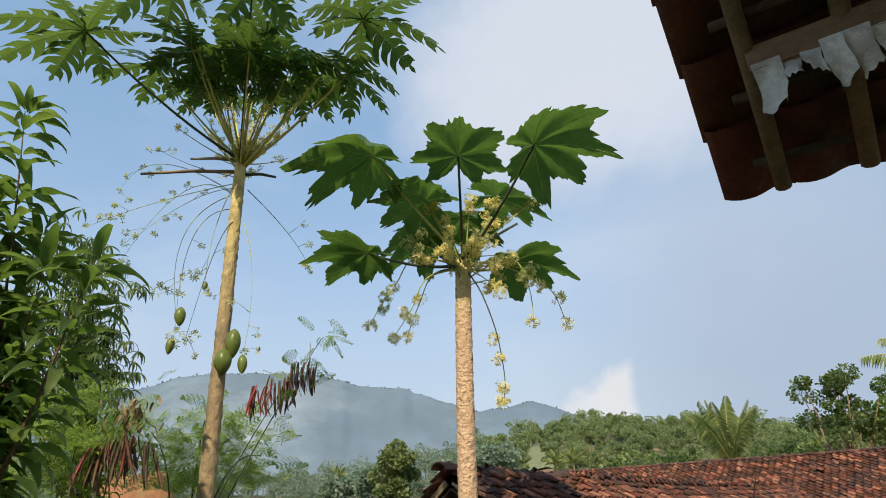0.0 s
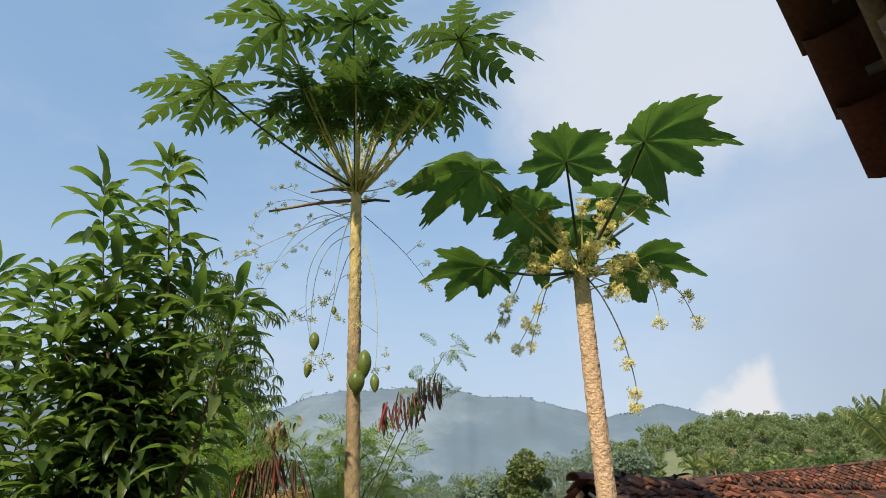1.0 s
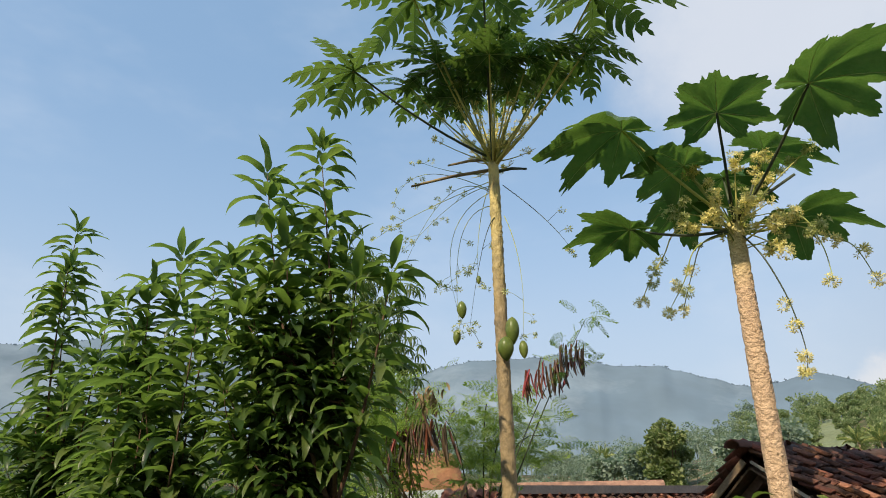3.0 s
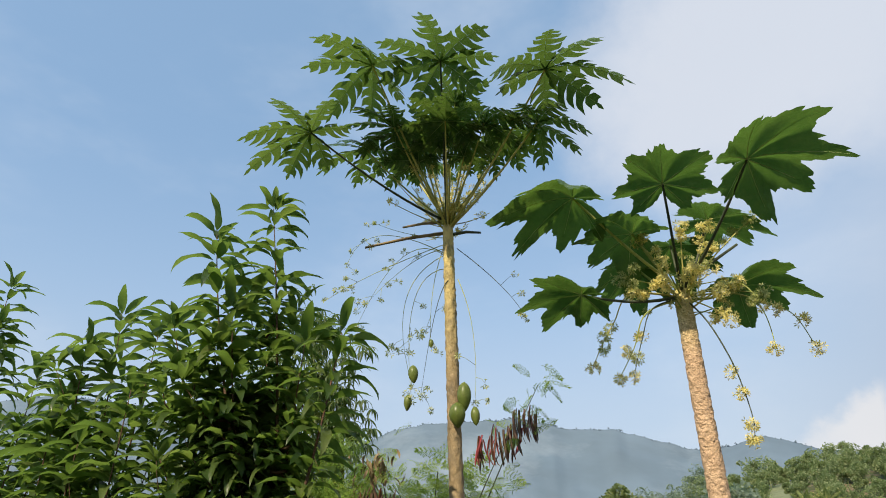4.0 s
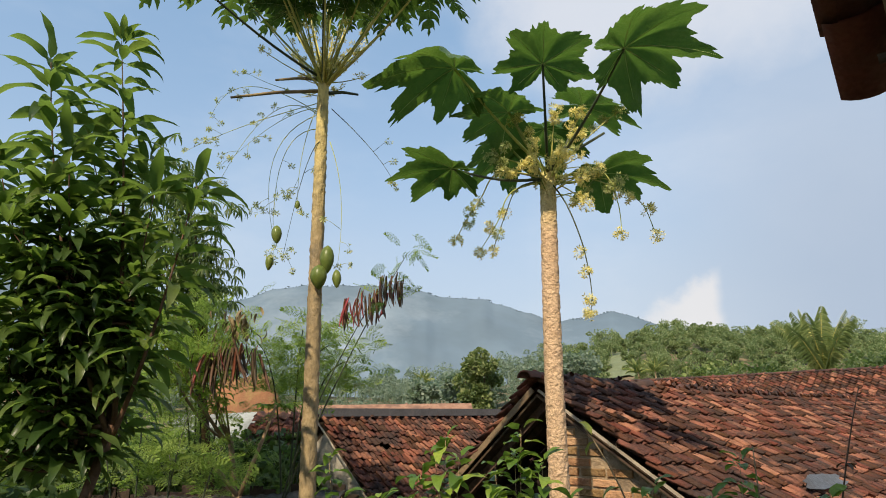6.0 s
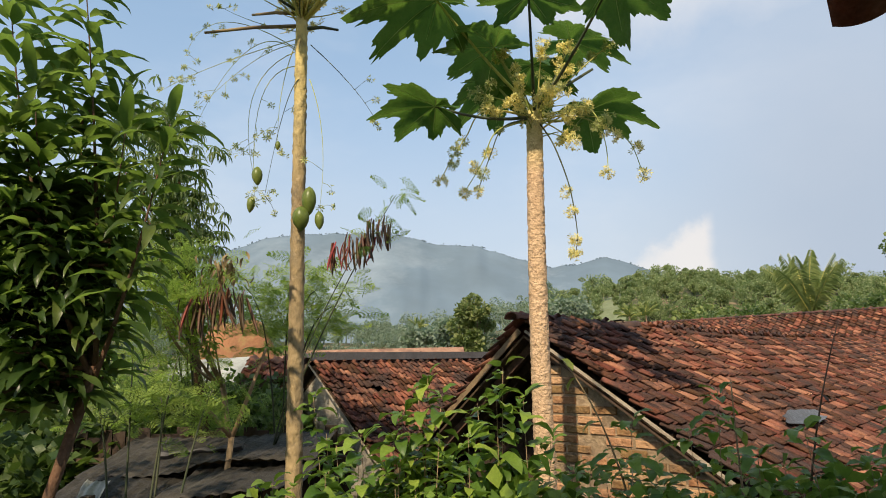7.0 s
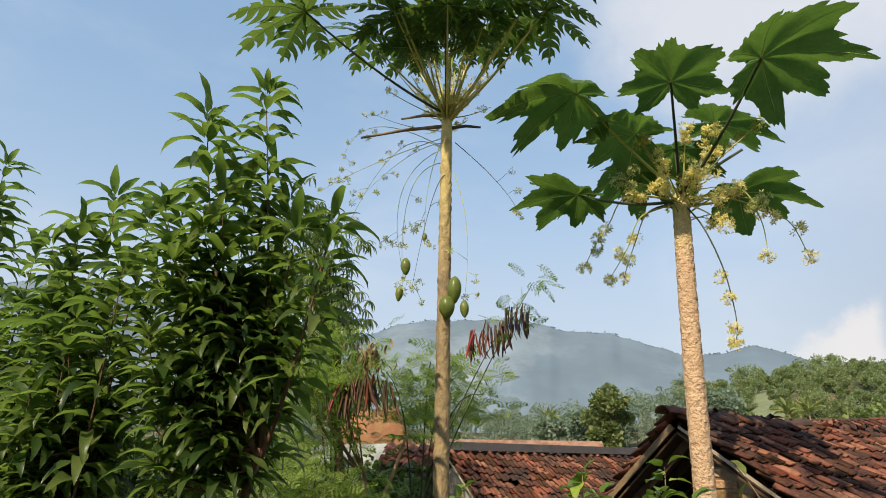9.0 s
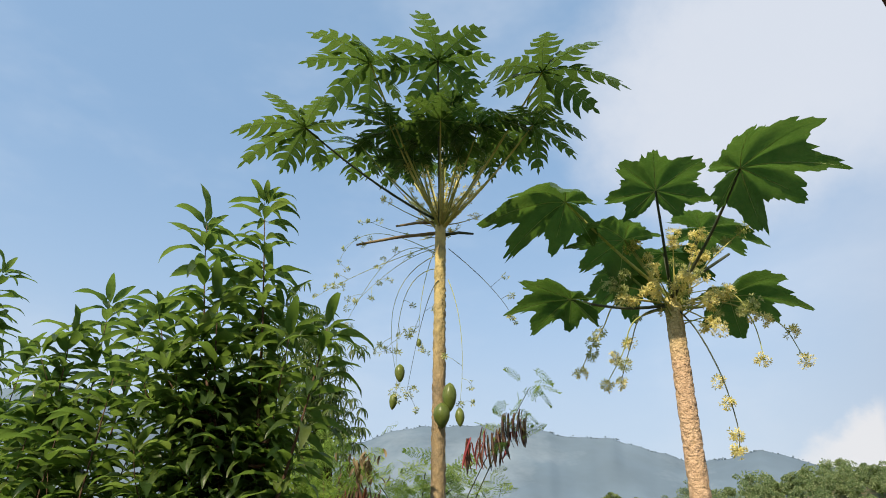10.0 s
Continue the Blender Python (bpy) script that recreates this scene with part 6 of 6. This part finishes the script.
g = Geo()
for _ in range(110):
    x, y = rng.uniform(-5.3, -3.0), rng.uniform(7.4, 7.95)
    z = rng.uniform(0.9, 1.48)
    g.tube([(x, y, -1.95), (x + rng.uniform(-0.1, 0.1), y, z)], [0.010, 0.004], 4, cap=False)
    clump(g, (x, y, z), rng.uniform(0.12, 0.22), 26, rng, 0.075, 0.8, 0.2)
    clump(g, (x + 0.1, y, z - 0.3), rng.uniform(0.15, 0.25), 30, rng, 0.09, 0.9, 0.2)
tagged(part("undergrowth", g, LEAF_U, None), "thin sunlit weeds in front of the pale sheet hut", "weeds", kind="stuff")


# ---- shed and sheets on the low side ----
def corrugated(name, label, mat, a, along, down, w, l, waves, seed, kind_of="roof sheet"):
    a, along, down = Vector(a), Vector(along).normalized(), Vector(down).normalized()
    nrm = along.cross(down).normalized()
    if nrm.z < 0:
        nrm = -nrm
    sheet = thing(name, a, label, kind_of, "loose roof sheets")
    rng = random.Random(seed)
    g = Geo()
    n, m = waves * 6, 8
    vs, fs = [], []
    for lift in (0.0, -0.004):
        for j in range(m + 1):
            for i in range(n + 1):
                s, t = i / n, j / m
                z = 0.007 * math.cos(2 * math.pi * waves * s) + 0.045 * noise.noise((s * 2.5 + seed * 3.3, t * 2.5, seed * 1.7)) + lift
                e = 0.012 * noise.noise((s * 9, seed, 4)) if j in (0, m) else 0
                vs.append(along * (s * w) + down * (t * l + e) + nrm * z)
    k = (n + 1) * (m + 1)
    for j in range(m):
        for i in range(n):
            q = j * (n + 1) + i
            fs += [(q, q + 1, q + n + 2, q + n + 1), (k + q + n + 1, k + q + n + 2, k + q + 1, k + q)]
    for i in range(n):
        for q in (i, m * (n + 1) + i):
            fs.append((q, q + 1, k + q + 1, k + q))
    for j in range(m):
        for q in (j * (n + 1), j * (n + 1) + n):
            fs.append((q, q + n + 1, k + q + n + 1, k + q))
    g.add(vs, fs)
    part("sheet", g, mat, sheet)
    return sheet


shed = thing("shed", (-2.9, 5.9, -1.9), "low dark wooden shed under sheet roofing", "shed")
for x in (-4.6, -3.6, -2.6, -1.95):
    for y in (5.0, 6.3):
        beam(shed, "post", WOOD_D, (x, y, -1.95), (x, y, 0.62), 0.08, 0.08)
# wall boards coloured near-black for the tree shade over the shed
for i in range(22):
    x = -4.9 + i * 0.145
    beam(shed, "board", SHADE_WOOD, (x, 6.42 + 0.01 * (i % 3), -1.9), (x, 6.42 + 0.01 * (i % 3), 0.98 + 0.05 * math.sin(i * 2.3)), 0.02, 0.135)
beam(shed, "rail", WOOD_D, (-4.8, 6.3, 0.70), (-1.8, 6.3, 0.70), 0.06, 0.08)
beam(shed, "rail", WOOD_D, (-4.8, 4.95, 0.50), (-1.8, 4.95, 0.50), 0.06, 0.08)
corrugated("roof_sheet", "dark corrugated sheet with a torn edge on the shed", SHEET, (-4.1, 6.40, 0.90), (1, 0.02, 0.05), (0.05, -1, -0.22), 1.05, 1.0, 9, 1)
corrugated("roof_sheet", "dark dusty corrugated sheet on the shed", SHEET, (-3.15, 6.36, 0.92), (1, -0.12, 0.06), (0.1, -1, -0.13), 1.3, 0.95, 10, 2)
corrugated("roof_sheet", "buckled black sheet over the front of the shed", SHEET, (-4.0, 5.55, 0.74), (1, 0.10, -0.04), (0.0, -1, -0.3), 1.1, 0.9, 9, 4)
corrugated("roof_sheet", "sagging grey sheet over the front of the shed", SHEET, (-2.95, 5.62, 0.76), (1, -0.08, 0.08), (0.12, -1, -0.12), 1.2, 0.95, 10, 5)
corrugated("roof_sheet", "bent grey strip of sheet between the dark ones", CAP, (-3.35, 5.62, 0.86), (1, 0.25, 0.08), (0.1, -1, -0.25), 0.75, 0.10, 4, 6)
corrugated("roof_sheet", "small pale corrugated sheet lying on the shed", SHEET_W, (-3.72, 5.15, 0.72), (1, 0.1, -0.06), (0.1, -1, -0.9), 0.20, 0.40, 3, 3)
pale = thing("sheet_hut", (-4.4, 8.8, -1.9), "hut with a pale weathered sheet roof among leaves", "hut")
slab(pale, "roof", SHEET_W, (-5.2, 8.8, 1.76), (-3.95, 8.8, 1.80), (-3.70, 8.0, 1.36), (-4.95, 8.0, 1.36), 0.03)
for x in (-5.0, -3.8):
    beam(pale, "post", WOOD_D, (x, 8.2, -1.9), (x, 8.2, 1.40), 0.1, 0.1)
    beam(pale, "post", WOOD_D, (x, 8.7, -1.9), (x, 8.7, 1.68), 0.1, 0.1)
g = Geo()
vs, fs = [], []
for j in range(13):
    for i in range(25):
        x, y = -6.6 + 3.7 * i / 24, 9.3 + 1.6 * j / 12
        q = math.hypot((x + 4.75) / 1.60, (y - 10.0) / 0.8)
        vs.append((x, y, -1.9 + 4.42 * max(0, 1 - q ** 2.2) + 0.22 * noise.noise((x * 2, y * 2, 0)) + 0.07 * noise.noise((x * 7, y * 7, 3))))
for j in range(12):
    for i in range(24):
        a = j * 25 + i
        fs.append((a, a + 1, a + 26, a + 25))
g.add(vs, fs)
tagged(part("earth_mound", g, SOIL, None), "bare red-brown earth mound behind the hut", "mound", kind="structure")


# ---- trees at middle distance ----
def crown_tree(name, label, foot, heads, leaf, mat, seed, n, bark=BARK_M, droop=0.3, trunk_r=0.16):
    rng = random.Random(seed)
    foot = Vector(foot)
    foot.z = ground_z(foot.x, foot.y) - 0.1
    tree = thing(name, foot, label, "tree")
    top = Vector(heads[0][:3])
    g = Geo()
    g.tube([Vector((0, 0, 0)), (top - foot) * 0.5 + Vector((0.1, 0, 0)), (top - foot) * 0.9], [trunk_r, trunk_r * 0.7, trunk_r * 0.3], 8, wobble=0.06, rng=rng)
    part("trunk", g, bark, tree)
    fork_at = (top - foot) * 0.5
    for x, y, z, s in heads:
        h = Vector((x, y, z)) - foot
        g = Geo()
        g.tube([fork_at, fork_at.lerp(h, 0.5) + Vector((0, 0, 0.1)), h], [trunk_r * 0.35, trunk_r * 0.2, trunk_r * 0.08], 6)
        br = part("branch", g, bark, tree)
        g = Geo()
        clump(g, h, s, n, rng, leaf, 0.8, droop)
        clump(g, h, s * 0.6, n // 3, rng, leaf, 0.8, droop)
        ob = part("leaves", g, mat, br)
        ob["kind"] = "stuff"
    return tree


rng = random.Random(150)
heads = [(-2.7 + rng.uniform(-0.85, 0.85), 33 + rng.uniform(-1, 1), 3.7 + rng.uniform(-1.6, 0.9), rng.uniform(0.3, 0.62)) for _ in range(22)]
heads[0] = (-2.65, 33, 4.95, 0.45)
crown_tree("round_tree", "round dense mango tree with yellow-green hanging leaves", (-2.7, 33, 0), heads, 0.17, LEAF_RT, 151, 240)
heads = [(16.9 + rng.uniform(-1.9, 3.2), 27.3 + rng.uniform(-1.4, 1.4), 4.9 + rng.uniform(-1.45, 1.75), rng.uniform(0.32, 0.60)) for _ in range(34)]
crown_tree("spreading_tree", "dark spreading tree with airy layered leaves", (17.7, 27.5, 0), heads, 0.13, LEAF_MB, 152, 150, BARK_T, 0.1)
heads = [(20.4 + rng.uniform(-1.45, 3.2), 27.3 + rng.uniform(-1.4, 1.4), 4.2 + rng.uniform(-1.45, 1.45), rng.uniform(0.72, 1.16)) for _ in range(10)]
crown_tree("leafy_tree", "yellow-green leafy tree behind the long roof", (21.0, 27.5, 0), heads, 0.22, LEAF_F, 153, 300, BARK_T, 0.2)
for k, (az, r, h) in enumerate(((3.5, 52, 4.0), (-6.5, 52, 3.6), (1.2, 60, 4.6), (14.5, 40, 3.8), (18, 37, 3.6), (-9.5, 62, 3.4), (29, 37, 4.2), (26.5, 40, 4.2))):
    x, y = r * math.sin(radians(az)), r * math.cos(radians(az))
    zt = 1.6 + r * math.tan(radians((5.2, 4.6, 5.0, 4.3, 4.2, 4.0, 4.4, 4.4)[k]))
    heads = [(x + rng.uniform(-h * 0.35, h * 0.35), y + rng.uniform(-1, 1), zt - rng.uniform(0.3, h * 0.6), rng.uniform(0.2, 0.3) * h) for _ in range(7)]
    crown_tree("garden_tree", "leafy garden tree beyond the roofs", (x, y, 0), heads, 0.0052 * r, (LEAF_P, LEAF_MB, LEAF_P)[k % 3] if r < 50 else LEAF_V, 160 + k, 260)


def palm(label, foot, crown, length, n, seed, young=False):
    rng = random.Random(seed)
    foot, crown = Vector(foot), Vector(crown)
    foot.z = ground_z(foot.x, foot.y) - 0.1
    tree = thing("coconut_palm", foot, label, "palm", "coconut palms")
    g = Geo()
    g.tube([Vector((0, 0, 0)), (crown - foot) * 0.5 + Vector((0.1, 0, 0)), crown - foot], [0.05 * length, 0.04 * length, 0.045 * length], 9)
    part("trunk", g, BARK_T, tree)
    for k in range(n):
        a = k * 2.4 + rng.uniform(-0.3, 0.3)
        el = 1.5 - (0.62 if young else 1.25) * k / n
        out = Vector((math.cos(a), math.sin(a), 0))
        pts = []
        for i in range(13):
            t = i / 12
            ang = el - (0.42 if young else 1.15) * t * t * (0.5 + 0.6 * k / n)
            step = Vector((out.x * math.cos(ang), out.y * math.cos(ang), math.sin(ang))) * (length / 12)
            pts.append((pts[-1] + step) if pts else crown - foot)
        g = Geo()
        g.tube(pts, [0.011 * length * (1 - 0.07 * i) for i in range(13)], 5, cap=False)
        fr = part("frond", g, STEM_Y, tree)
        g = Geo()
        for i in range(2, 13):
            for h in range(3):
                j = min(i - 1 + h / 3, 12)
                b = int(min(j, 11))
                p = pts[b].lerp(pts[b + 1], j - b)
                d = (pts[b + 1] - pts[b]).normalized()
                s = d.cross(UP).normalized()
                for q in (1, -1):
                    lf = (s * q * 0.75 + d * 0.55 - UP * 0.60 + Vector((0, 0, rng.uniform(-0.15, 0.15)))).normalized() * length * (0.19 if young else 0.20) * math.sin(math.pi * (0.12 + 0.80 * j / 12))
                    w = d * (0.0042 if young else 0.006) * length
                    g.add([p - w, p + w, p + lf * 0.6 + w * 0.8 - UP * 0.01, p + lf - UP * 0.06 * length], [(0, 1, 2), (0, 2, 3)])
        ob = part("leaflet_fringe", g, LEAF_P, fr)
        ob["kind"] = "stuff"
    return tree


palm("coconut palm with upright yellow-green fronds behind the roof", (11.0, 25.7, 0), (11.0, 25.7, 3.15), 2.6, 13, 171, True)
palm("coconut palm reaching over the roof", (22.4, 26.4, 0), (22.4, 26.4, 5.75), 4.6, 16, 172)
for k, (az, r, el, ln) in enumerate(((9.3, 112, 3.9, 2.8), (10.7, 108, 3.9, 2.8), (-9.6, 120, 3.4, 2.8))):
    x, y = r * math.sin(radians(az)), r * math.cos(radians(az))
    palm("small distant coconut palm on the hillside", (x, y, 0), (x, y, 1.6 + r * math.tan(radians(el))), ln, 13, 180 + k)

# houses behind the low roof and far below the mountain
for az, r, w, crest_el, deep in ((-14.0, 14.5, 3.6, 1.66, 2.0), (-10.6, 95, 1.7, 2.4, 4.0)):
    x, y = r * math.sin(radians(az)), r * math.cos(radians(az))
    hut = thing("far_house", (x, y, ground_z(x, y)), "small house with a pale reddish tiled roof", "house", "far houses")
    hut.rotation_euler = (0, 0, -radians(az))
    top = 1.6 + r * math.tan(radians(crest_el)) - hut.location.z
    rise = deep * 0.4
    g = Geo()
    g.box((w, deep, top - rise), Matrix.Translation((0, 0, (top - rise) / 2)))
    part("wall", g, PLASTER, hut, smooth=False)
    g = Geo()
    e = deep * 0.62
    g.add([(-w * 0.6, -e, top - rise), (w * 0.6, -e, top - rise), (w * 0.6, 0, top), (-w * 0.6, 0, top), (-w * 0.6, e, top - rise), (w * 0.6, e, top - rise)], [(0, 1, 2, 3), (3, 2, 5, 4), (0, 3, 4), (1, 5, 2)])
    part("roof", g, PINK, hut, smooth=False)
# cables crossing at the side
for k, (a, b) in enumerate((((-42, 16, 7.2), (-17, 16.5, 4.6)), ((-42, 16.5, 4.9), (-17, 17, 2.6)))):
    c = thing("power_cable", a, "thin black cable strung across the valley side", "cable", "cables")
    g = Geo()
    a, b = Vector(a), Vector(b)
    g.tube([p - a for p in through_mid(a, (a + b) / 2 - UP * 0.35, b, 14)], 0.012, 5)
    part("wire", g, WIRE, c)


# ---- bricks of the near gable, in courses ----
rng = random.Random(201)
BW, BH, JT = 0.195, 0.052, 0.016
BRICKS = []
for k in range(4):
    g = Geo()
    b = 0.004 + 0.002 * k
    x, z, y = BW / 2, BH / 2, 0.013
    vs = [(-x, 0, -z), (x, 0, -z), (x, 0, z), (-x, 0, z)]
    vs += [(-x + b, -y, -z + b * 0.8), (x - b * 1.2, -y * rng.uniform(0.7, 1.1), -z + b * 0.7), (x - b, -y, z - b), (-x + b * 1.3, -y * rng.uniform(0.7, 1.1), z - b * 0.6)]
    g.add(vs, [(4, 5, 6, 7), (0, 1, 5, 4), (1, 2, 6, 5), (2, 3, 7, 6), (3, 0, 4, 7)])
    BRICKS.append(g.mesh("brick", BRICK, False))
row = 0
z = oA.z - 0.38
while z > 0.35:
    h = oA.z - 0.17 - z
    lo, hi = 0.05, min(wrA, h / 0.66)
    x = lo + rng.uniform(0, 0.02) + (row % 2) * 0.11
    while x + BW < hi:
        if rng.random() > 0.15:
            ob = part("brick", BRICKS[rng.randrange(4)], None, gable_a)
            p = oA + G * (x + BW / 2) + UP * (z - oA.z + rng.gauss(0, 0.002)) - U * (0.001 + rng.uniform(-0.003, 0.002)) - house_a.location
            m = Matrix((G, U, UP)).transposed().to_4x4() @ Matrix.Rotation(rng.gauss(0, 0.012), 4, "Y")
            m.translation = p
            ob.matrix_basis = m
        x += BW + JT + rng.uniform(-0.004, 0.010)
    z -= BH + JT
    row += 1
